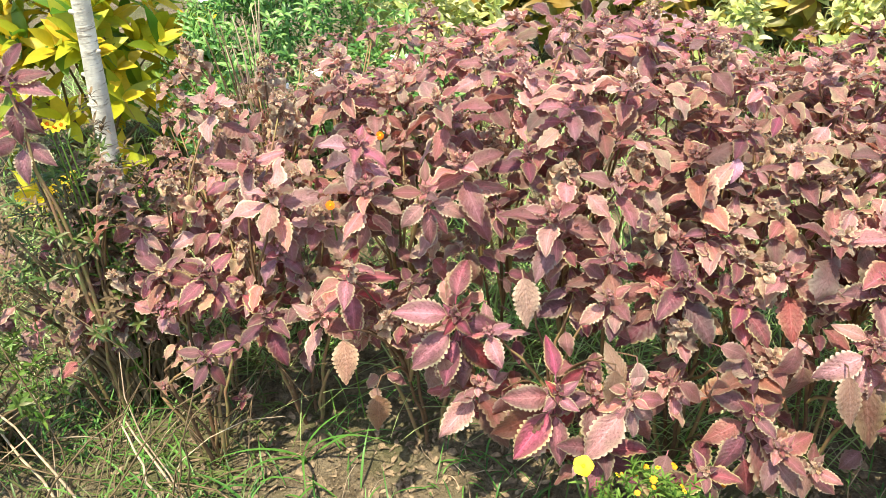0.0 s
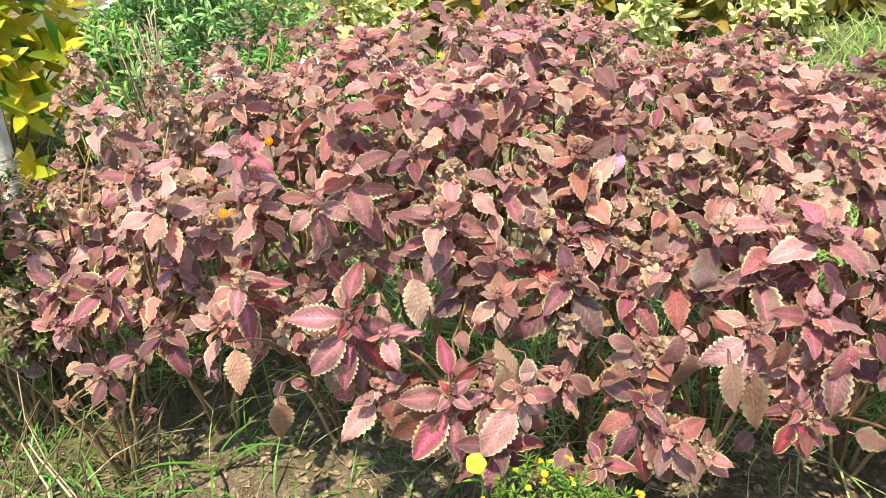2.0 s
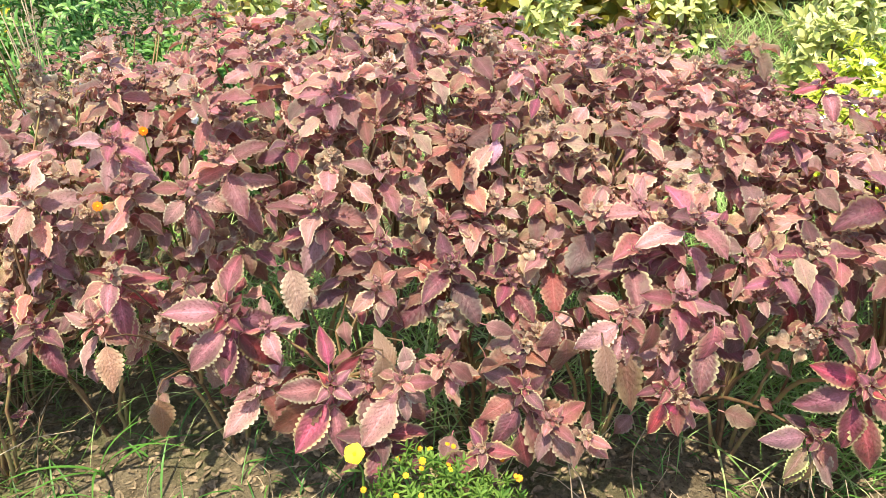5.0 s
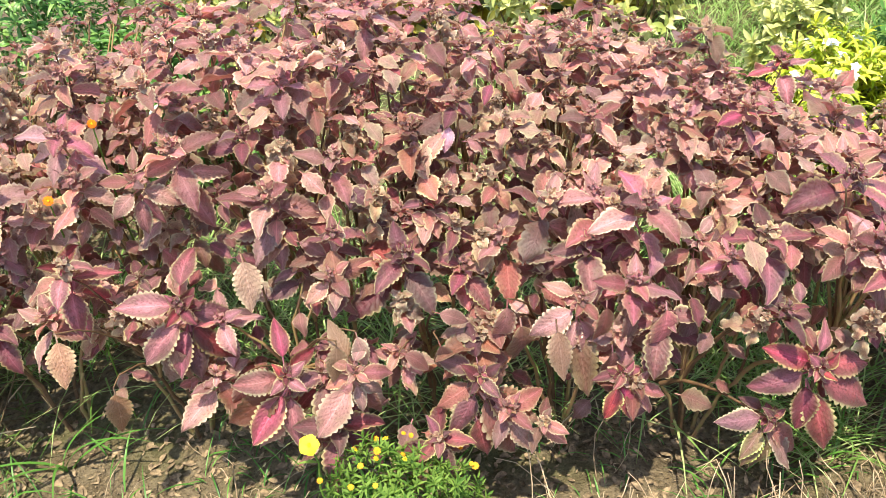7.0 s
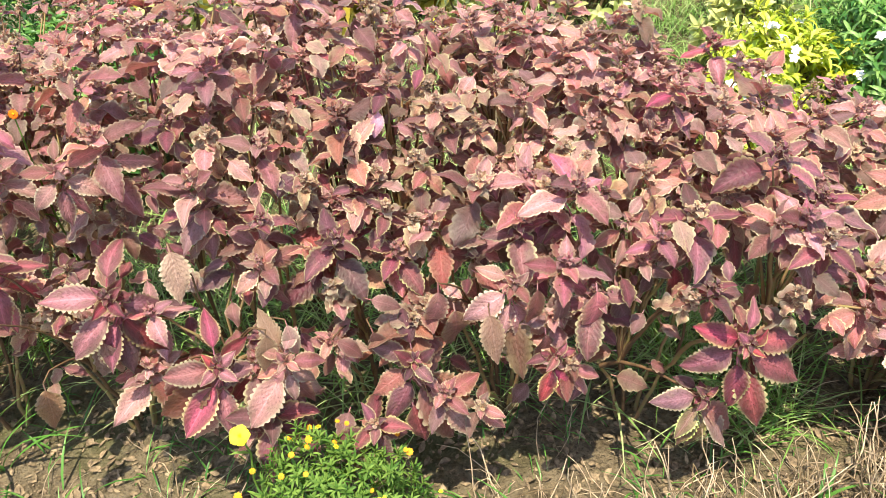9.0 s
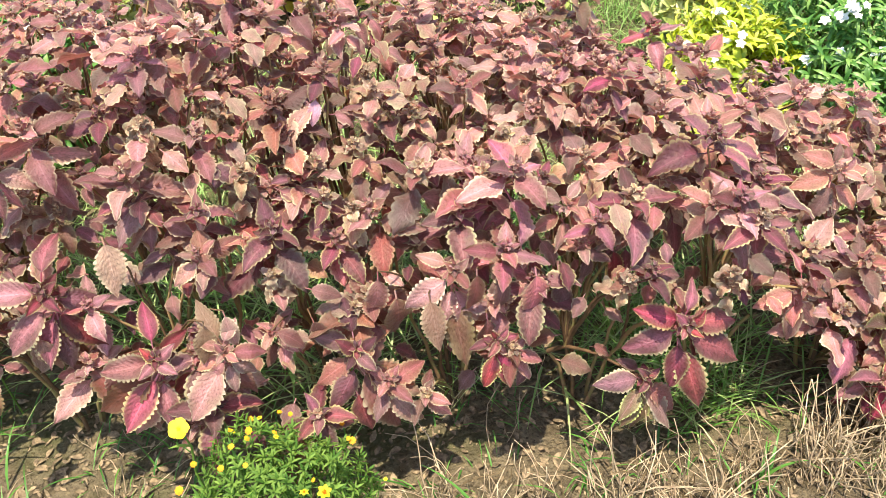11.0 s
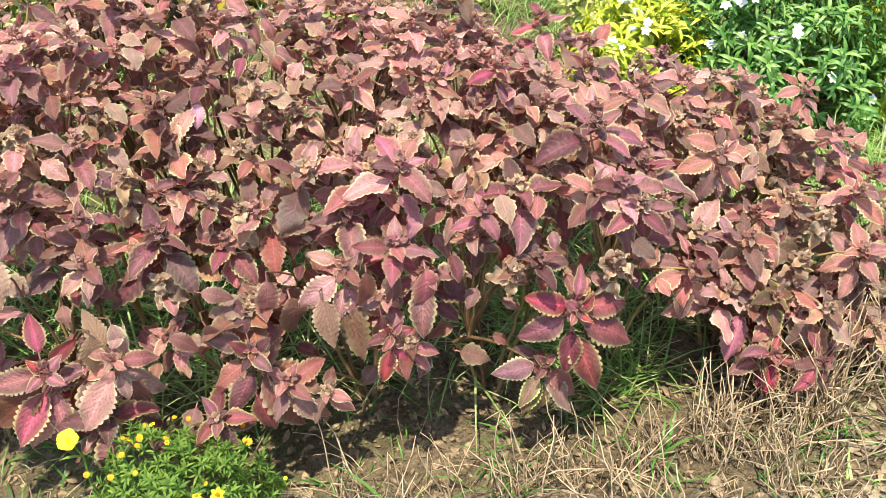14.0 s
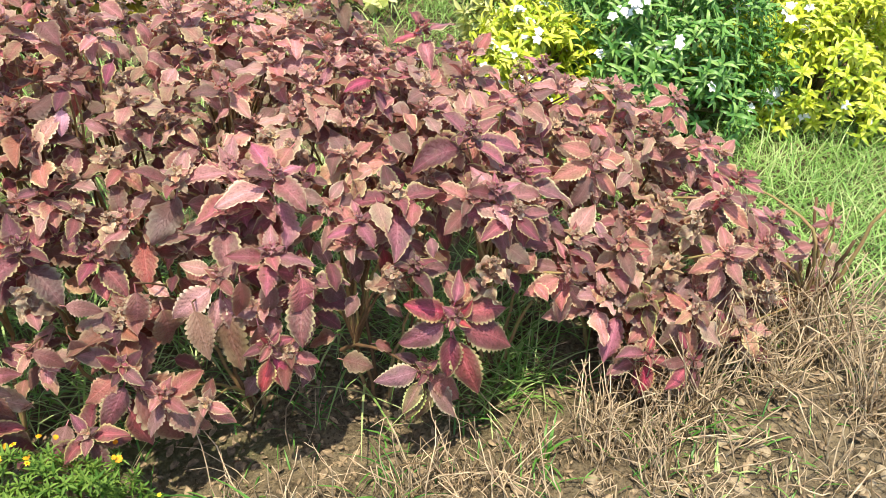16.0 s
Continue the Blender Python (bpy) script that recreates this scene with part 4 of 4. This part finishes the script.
def tree_trunk():
    thing = tagged(new("tree"), "slender young tree trunk with pale grey bark", "tree")
    x, y = -0.985, 2.3
    thing.matrix_basis = pose(x, y, ground_z(x, y))
    rng = random.Random(5)

    def centre(h):
        return Vector((0.135 * h + 0.006 * math.sin(4 * h), 0.0, h))

    heap = Heap()
    heap.tube([centre(i * 0.16 - 0.03) for i in range(16)], [0.030 - 0.0006 * i + rng.uniform(-0.0015, 0.0015) for i in range(16)], 14)
    child("trunk", heap.mesh("trunk", M_BARK), thing)
    for k in range(10):
        h = 0.45 + 0.1 * k + rng.uniform(-0.03, 0.03)
        w = rng.uniform(2.8, 6.4)
        out = Vector((math.cos(w), math.sin(w), 0))
        knot = Heap()
        p = centre(h) + 0.021 * out
        knot.tube([p, p + 0.012 * out + Vector((0, 0, 0.004))], [0.009, 0.005], 7)
        child("knot", knot.mesh("knot", M_BARK), thing)


tree_trunk()


# ---------------------------------------------------------------- grass, weeds and litter
def grass(name, label, count, spot, tall, wide, material, seed, droop=1.0, rows=4, upright=0.5):
    """Many blades in one mesh; spot(rng) gives x, y or None."""
    rng = random.Random(seed)
    heap = Heap()
    while count > 0:
        count -= 1
        at = spot(rng)
        if not at:
            continue
        x, y = at
        w = rng.uniform(0, 2 * math.pi)
        along = Vector((math.cos(w), math.sin(w), upright + rng.random() * 1.2))
        heap.blade(Vector((x, y, ground_z(x, y) - 0.004)), along, Vector((0, 0, 1)) - Vector((math.cos(w), math.sin(w), 0)) * 0.5, rng.uniform(*tall), rng.uniform(*wide), droop * rng.uniform(0.3, 1.6), 0.35, rows, 0.6)
    return tagged(new(name, heap.mesh(name, material)), label, "grass", kind="stuff")


def lush(rng):
    x, y = rng.uniform(1.9, 4.2), rng.uniform(0.5, 3.4)
    edge = 2.08 + 0.5 * step(1.0 - y, 0, 0.5)
    ragged = rng.uniform(0, 0.35) + 0.3 * noise.noise((1.6 * x, 1.6 * y, 13))
    if x > 4.1 - ragged or y > 3.3 - ragged or y < 0.6 + ragged:
        return None
    return (x, y) if x > edge + rng.uniform(-0.12, 0.1) else None


def behind(rng):
    x, y = rng.uniform(-1.8, 3.2), rng.uniform(2.05, 4.2)
    return (x, y) if noise.noise((x * 1.7, y * 1.7, 2)) > -0.35 else None


def under(rng):
    x, y = rng.uniform(-0.9, 2.1), rng.uniform(0.95, 2.3)
    return (x, y) if y > along_line(FRONT, x) + 0.3 and noise.noise((x * 3, y * 3, 7)) > -0.25 else None


def front_left(rng):
    x, y = rng.uniform(-1.6, 0.45), rng.uniform(0.9, 2.1)
    line = 1.52 - 0.45 * step(x, -0.4, 0.4)
    return (x, y) if y < line + rng.uniform(-0.1, 0.12) + 0.5 * step(-x, 0.55, 0.9) and noise.noise((x * 4, y * 4, 9)) > -0.15 else None


grass("grass", "lush bright green grass", 24000, lush, (0.07, 0.22), (0.0025, 0.0055), M_GRASS, 71, 1.7, 4, 1.0)
grass("grass", "green grass behind the hedge", 6500, behind, (0.08, 0.22), (0.004, 0.008), M_GRASS, 72, 1.0, 3)
grass("grass", "thin grass growing among the stems", 4500, under, (0.12, 0.5), (0.003, 0.007), M_GRASS, 73, 0.8)
grass("grass", "tufts of broad bladed green grass", 1500, front_left, (0.06, 0.2), (0.004, 0.009), M_TURF, 74, 1.2)


def dry_stalks(name, label, count, spot, tall, seed, material=M_STRAW, thick=0.0016):
    """Bent and broken straw stalks in one mesh."""
    rng = random.Random(seed)
    heap = Heap()
    for _ in range(count):
        at = spot(rng)
        if not at:
            continue
        p = Vector((*at, ground_z(*at) - 0.005))
        w, long = rng.uniform(0, 2 * math.pi), rng.uniform(*tall)
        way = Vector((math.cos(w), math.sin(w), rng.uniform(0.3, 3.2))).normalized()
        pts = [p]
        for k in range(4):
            pts.append(pts[-1] + way * long / 4)
            way = (way + Vector((rng.uniform(-0.35, 0.35), rng.uniform(-0.35, 0.35), rng.uniform(-0.5, 0.15)))).normalized()
            if rng.random() < 0.12:
                way = Vector((way.y, -way.x, -abs(way.z) * 0.6)).normalized()
        r = thick * rng.uniform(0.6, 1.5)
        heap.tube(pts, [r, r, r * 0.9, r * 0.8, r * 0.6], 4)
    return tagged(new(name, heap.mesh(name, material)), label, "dry stalks", kind="stuff")


def stalk_front(rng):
    x, y = rng.uniform(0.75, 2.25), rng.uniform(0.35, 1.1)
    line = 0.98 - 0.1 * step(x, 1.0, 1.5)
    if x > 1.55:
        line = 0.92
    return (x, y) if y < line and noise.noise((x * 4, y * 4, 4)) > -0.2 - 0.2 * step(x, 1.5, 1.8) else None


dry_stalks("dry_stalks", "bent pale straw stalks of dead weeds", 220, stalk_front, (0.06, 0.2), 81, M_STRAW, 0.0015)
dry_stalks("dry_stalks", "brown withered stems lying over bare soil", 300, stalk_front, (0.06, 0.16), 82, M_TWIG, 0.0011)


def litter(count, seed):
    rng = random.Random(seed)
    heap = Heap()
    for _ in range(count):
        x, y = rng.uniform(-0.9, 2.2), rng.uniform(0.45, 1.8)
        w = rng.uniform(0, 2 * math.pi)
        along = Vector((math.cos(w), math.sin(w), rng.uniform(-0.1, 0.35)))
        long = 0.006 + 0.034 * rng.random() ** 2.2
        heap.blade(Vector((x, y, ground_z(x, y) + 0.004)), along, Vector((rng.uniform(-0.5, 0.5), rng.uniform(-0.5, 0.5), 1)), long, long * rng.uniform(0.2, 0.7), rng.uniform(-1.2, 1.2), rng.uniform(-0.3, 0.6), 3)
    tagged(new("leaf_litter", heap.mesh("leaf litter", M_LITTER)), "dead brown leaves scattered over soil", "leaf litter", kind="stuff")


M_LITTER = plain_material("dead leaves", (0.34, 0.25, 0.16), (0.11, 0.08, 0.055), 60, 0.9)
litter(9000, 91)


# ---------------------------------------------------------------- flowering weeds
def flower_stalk(name, label, category, foot, tip, mesh, size, axis=(0, -0.6, 1), group="", leaves=8):
    """One flower on a thin stalk with a few leaves."""
    rng = random.Random(int(911 * (tip[0] + tip[2])))
    thing = tagged(new(name), label, category, group)
    base = Vector((foot[0], foot[1], ground_z(*foot)))
    thing.matrix_basis = Matrix.Translation(base)
    end = Vector(tip) - base
    heap = Heap()
    pts = bent(Vector((0, 0, -0.01)), end, 0.05, rng, 0.006)
    heap.tube(pts, [0.0025] * 6 + [0.0015], 5)
    child("stalk", heap.mesh("stalk", M_FEATHER), thing)
    flower(mesh, thing, facing(end, axis, size))
    tuft = Heap()
    for k in range(leaves):
        p = pts[1 + k % 5]
        w = rng.uniform(0, 6.28)
        tuft.blade(p, Vector((math.cos(w), math.sin(w), 0.5)), Vector((0, 0, 1)), rng.uniform(0.03, 0.06), 0.008, 0.8, 0.3, 3)
    child("leaves", tuft.mesh("leaves", M_FEATHER), thing)
    return thing


def yellow_bush():
    thing = shrub("yellow_flower_bush", "low feathery green bush dotted with small yellow flowers", "flowering plant", (0.43, 1.08), (0.23, 0.17), 0.40, 520, 0.021, 0.005, 9, (M_FEATHER,), 0, 95, "", 0.7, 16)
    rng = random.Random(12)
    for k in range(24):
        w, r = rng.uniform(0, 6.28), 0.19 * math.sqrt(rng.random())
        x, y = r * math.cos(w) * 1.2, r * math.sin(w) * 0.8
        z = 0.39 * math.sqrt(max(0.05, 1 - (x / 0.26) ** 2 - (y / 0.19) ** 2)) + 0.015
        flower(rng.choice((SMALL_YELLOW, SMALL_ORANGE, SMALL_ORANGE)), thing, facing(Vector((x, y, z)), Vector((rng.uniform(-0.6, 0.6), rng.uniform(-0.9, 0.2), 0.8)), rng.uniform(0.5, 1.0)))
    flower(SMALL_YELLOW, thing, facing(Vector((0.08, -0.11, 0.33)), (0.1, -0.8, 0.6), 1.5))


yellow_bush()
flower_stalk("yellow_flower", "bright yellow open flower on a thin stalk", "flower", (0.3, 1.12), (0.276, 1.14, 0.411), YELLOW_FLOWER, 0.82, (-0.1, -0.6, 0.8))
flower_stalk("orange_flower", "orange marigold flower among coleus stems", "flower", (-0.2, 1.76), (-0.198, 1.72, 0.715), ORANGE_FLOWER, 0.58, (0.2, -0.8, 0.6), "marigolds")
flower_stalk("orange_flower", "orange marigold flower among coleus leaves", "flower", (-0.06, 1.8), (-0.065, 1.74, 0.87), ORANGE_FLOWER, 0.5, (0.4, -0.8, 0.4), "marigolds")
flower_stalk("yellow_flower", "yellow flower behind the coleus hedge", "flower", (-0.1, 2.2), (-0.09, 2.18, 0.83), SMALL_YELLOW, 1.4, (0, -0.7, 0.6))
flower_stalk("yellow_flower", "yellow flower behind the coleus hedge", "flower", (1.1, 2.6), (1.08, 2.6, 0.66), SMALL_YELLOW, 1.4, (0, -0.7, 0.6))
shrub("marigold_plant", "straggly weedy plant with thin brown stems", "weed", (-0.9, 1.95), (0.3, 0.2), 0.93, 330, 0.035, 0.008, 8, (M_WEED, M_TWIG), 0, 101, "weeds", 0.8, 40, 0.35)
shrub("marigold_plant", "twiggy weed at the foot of a pale trunk", "weed", (-0.82, 2.0), (0.17, 0.14), 0.9, 230, 0.03, 0.008, 8, (M_WEED, M_TWIG), 0, 103, "weeds", 0.8, 30, 0.3)
shrub("marigold_plant", "leafy green weed with fine foliage", "weed", (-1.25, 1.75), (0.28, 0.22), 0.6, 130, 0.035, 0.009, 8, (M_FEATHER, M_WEED), 0, 102, "weeds", 0.8, 40, 0.2)
for x, z in ((-0.83, 0.925), (-0.80, 0.92), (-0.815, 0.915)):
    flower_stalk("yellow_flower", "yellow flower on a straggly weed", "flower", (x - 0.02, 1.9), (x, 1.85, z), SMALL_YELLOW, 1.6, (0.2, -0.8, 0.6), "weed flowers", 12)


def weeds_left(rng):
    x, y = rng.uniform(-1.9, -0.45), rng.uniform(1.35, 2.5)
    return (x, y)


dry_stalks("dry_stalks", "arching thin dry stems among weeds", 190, weeds_left, (0.2, 0.75), 83, M_TWIG, 0.0018)
dry_stalks("dry_stalks", "pale broken straw stalks among weeds", 36, weeds_left, (0.2, 0.6), 84, M_STRAW, 0.0018)
# dark weed green on these blades stands in for the shade over this corner
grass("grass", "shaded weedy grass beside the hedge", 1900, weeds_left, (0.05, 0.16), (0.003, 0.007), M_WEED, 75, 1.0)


def bare_twigs(at, count, tall, seed):
    """A tuft of leafless upright twigs."""
    rng = random.Random(seed)
    thing = tagged(new("dry_twigs"), "tuft of bare dry brown twigs", "twigs")
    thing.matrix_basis = pose(at[0], at[1], ground_z(*at))
    for k in range(count):
        heap = Heap()
        end = Vector((rng.uniform(-0.1, 0.1), rng.uniform(-0.05, 0.05), tall * rng.uniform(0.85, 1.05)))
        heap.tube(bent(Vector((rng.uniform(-0.03, 0.03), 0, -0.01)), end, 0.1, rng, 0.01), [0.0035 - 0.002 * i / 6 for i in range(7)], 5)
        child("twig", heap.mesh("twig", M_STRAW if k % 3 else M_TWIG), thing)


bare_twigs((-0.47, 2.4), 16, 0.95, 3)
for k, (x, y, dx, dy, z) in enumerate(((-1.0, 1.55, -0.35, 0.3, 0.3), (-0.9, 1.5, -0.32, 0.25, 0.28), (-0.72, 1.5, -0.1, 0.15, 0.17), (-0.66, 1.5, -0.15, 0.16, 0.16), (-1.1, 1.9, 0.25, 0.0, 0.32))):
    rng = random.Random(k)
    thing = tagged(new("fallen_stalk"), "pale leaning dry weed stalk", "stalk", "leaning stalks")
    thing.matrix_basis = pose(x, y, ground_z(x, y))
    heap = Heap()
    heap.tube(bent(Vector((0, 0, -0.005)), Vector((dx, dy, z)), 0.02, rng, 0.006), [0.004 - 0.0015 * i / 6 for i in range(7)], 6)
    child("stalk", heap.mesh("stalk", M_STRAW), thing)


def long_blades(name, label, at, blades, seed):
    """A clump of long arching grass blades."""
    rng = random.Random(seed)
    thing = tagged(new(name), label, "grass", "grass clumps")
    thing.matrix_basis = pose(at[0], at[1], ground_z(*at))
    for dx, dy, lift, long in blades:
        heap = Heap()
        heap.blade(Vector((rng.uniform(-0.01, 0.01), rng.uniform(-0.01, 0.01), -0.005)), Vector((dx, dy, lift)), Vector((-dx, -dy, 1)), long, 0.009, 1.5, 0.4, 9, 0.5)
        child("blade", heap.mesh("blade", M_TURF), thing)


long_blades("grass_clump", "clump of long arching green grass blades", (-0.36, 1.62), ((0.6, -0.2, 1.2, 0.32), (-0.5, -0.4, 1.0, 0.3), (0.1, -0.6, 1.3, 0.28), (-0.8, -0.1, 0.9, 0.3), (0.3, 0.1, 1.6, 0.24), (0.9, 0.1, 1.0, 0.3)), 1)
long_blades("grass_clump", "few long green grass blades beside bare soil", (0.83, 0.98), ((-0.25, 0.3, 1.3, 0.24), (0.3, 0.1, 1.2, 0.14), (0.1, -0.4, 1.2, 0.14), (-0.1, -0.2, 1.0, 0.12)), 2)
long_blades("grass_clump", "small tuft of green grass in dry stalks", (1.42, 0.86), ((0.25, 0.3, 1.3, 0.12), (0.3, -0.1, 1.2, 0.14), (-0.3, -0.4, 1.2, 0.1), (-0.2, -0.2, 1.0, 0.12), (0.0, -0.5, 1.0, 0.1), (0.1, 0.1, 1.5, 0.14)), 3)


def front_right(rng):
    x, y = rng.uniform(0.6, 2.3), rng.uniform(0.3, 1.2)
    return (x, y) if noise.noise((x * 5, y * 5, 19)) > 0.0 else None


def foot(rng):
    x = rng.uniform(-0.3, 2.2)
    y = along_line(FRONT, x) + rng.uniform(-0.25, 0.3)
    return (x, y) if noise.noise((x * 5, y * 5, 23)) > -0.05 else None


def gap_grass(rng):
    return rng.uniform(1.36, 1.62), rng.uniform(1.08, 1.55)


def corner(rng):
    x, y = rng.uniform(1.45, 2.5), rng.uniform(0.35, 1.15)
    return (x, y) if noise.noise((x * 4, y * 4, 41)) > 0.25 - 0.6 * step(x, 2.0, 2.4) else None


grass("grass", "short shaded grass at the foot of the hedge", 700, foot, (0.04, 0.16), (0.003, 0.006), M_TURF, 77, 1.2)
grass("grass", "bright grass in a gap between coleus plants", 420, gap_grass, (0.1, 0.3), (0.003, 0.006), M_GRASS, 79, 0.9)
grass("grass", "green grass growing through dead straw", 800, corner, (0.03, 0.1), (0.003, 0.007), M_GRASS, 78, 1.2)
dry_stalks("dry_stalks", "thin brown twigs in shade under the hedge", 260, foot, (0.05, 0.22), 85, M_STRAW, 0.0012)
grass("grass", "sparse green tufts on bare soil", 500, front_right, (0.03, 0.1), (0.003, 0.006), M_TURF, 76, 1.0)


def stone(at, size, seed):
    rng = random.Random(seed)
    bm = bmesh.new()
    bmesh.ops.create_icosphere(bm, subdivisions=2, radius=1.0)
    for v in bm.verts:
        k = 1 + 0.45 * noise.noise(v.co * 1.3 + Vector((seed, 0, 0))) + 0.2 * noise.noise(v.co * 3.1 + Vector((0, seed, 0)))
        v.co = Vector((v.co.x * k * size, v.co.y * k * size * 0.8, v.co.z * k * size * 0.45))
    me = bpy.data.meshes.new("stone")
    bm.to_mesh(me)
    bm.free()
    me.materials.append(M_STONE)
    ob = tagged(new("stone", me), "small rough pale clod of dry earth", "stone", "clods on bare soil")
    ob.matrix_basis = pose(at[0], at[1], ground_z(*at) + size * 0.25, 0, 0, rng.uniform(0, 360))


def dry_clump(at, count, tall, seed):
    """Dead broken stalks that spring from one root."""
    rng = random.Random(seed)
    thing = tagged(new("dry_clump"), "clump of dead bent straw coloured stalks", "dry stalks", "dead weed clumps")
    thing.matrix_basis = pose(at[0], at[1], ground_z(*at))
    for shade, material in enumerate((M_STRAW, M_TWIG)):
        heap = Heap()
        for _ in range(count if shade == 0 else count // 5):
            w, long = rng.uniform(0, 2 * math.pi), tall * rng.uniform(0.4, 1.15)
            way = Vector((math.cos(w), math.sin(w), rng.uniform(0.8, 5.0))).normalized()
            pts = [Vector((rng.gauss(0, 0.025), rng.gauss(0, 0.025), -0.004))]
            for k in range(5):
                pts.append(pts[-1] + way * long / 5)
                way = (way + Vector((rng.uniform(-0.35, 0.35), rng.uniform(-0.35, 0.35), rng.uniform(-0.28, 0.12)))).normalized()
                if rng.random() < 0.12:
                    way = Vector((-way.y, way.x, -abs(way.z) * 0.7)).normalized()
            r = rng.uniform(0.0008, 0.0021)
            heap.tube(pts, [r, r, r, r * 0.9, r * 0.8, r * 0.6], 4)
        child("straw", heap.mesh("straw", material), thing, kind="stuff")


spots = random.Random(77)
for k in range(34):
    x = 0.72 + 1.5 * (k + spots.random()) / 34
    y = 1.06 - 0.16 * step(x, 0.8, 1.4) - 0.42 * spots.random() ** 1.3
    dry_clump((x, y), spots.choice((9, 14, 20)), spots.uniform(0.1, 0.22), 700 + k)
for k in range(24):
    dry_clump((spots.uniform(1.5, 2.3), spots.uniform(0.5, 0.95)), spots.choice((26, 36, 46)), spots.uniform(0.16, 0.3), 760 + k)


for k, (x, y) in enumerate(((0.77, 1.09), (0.74, 1.04), (0.82, 1.02), (1.12, 0.93), (1.2, 0.95), (1.24, 0.9), (1.31, 0.86), (1.42, 0.93), (1.5, 0.8), (1.57, 0.84))):
    dry_clump((x, y), spots.choice((12, 16, 20)), spots.uniform(0.17, 0.25), 820 + k)
M_STONE = plain_material("dry earth clod", (0.28, 0.225, 0.155), (0.17, 0.13, 0.09), 60, 0.95, 0.1, 0.8)
rng = random.Random(44)
for k in range(44):
    stone((rng.uniform(0.9, 2.2), rng.uniform(0.38, 0.95)), rng.uniform(0.006, 0.018), k)
for k in range(40):
    stone((rng.uniform(1.5, 2.2), rng.uniform(0.34, 0.7)), rng.uniform(0.008, 0.021), 60 + k)
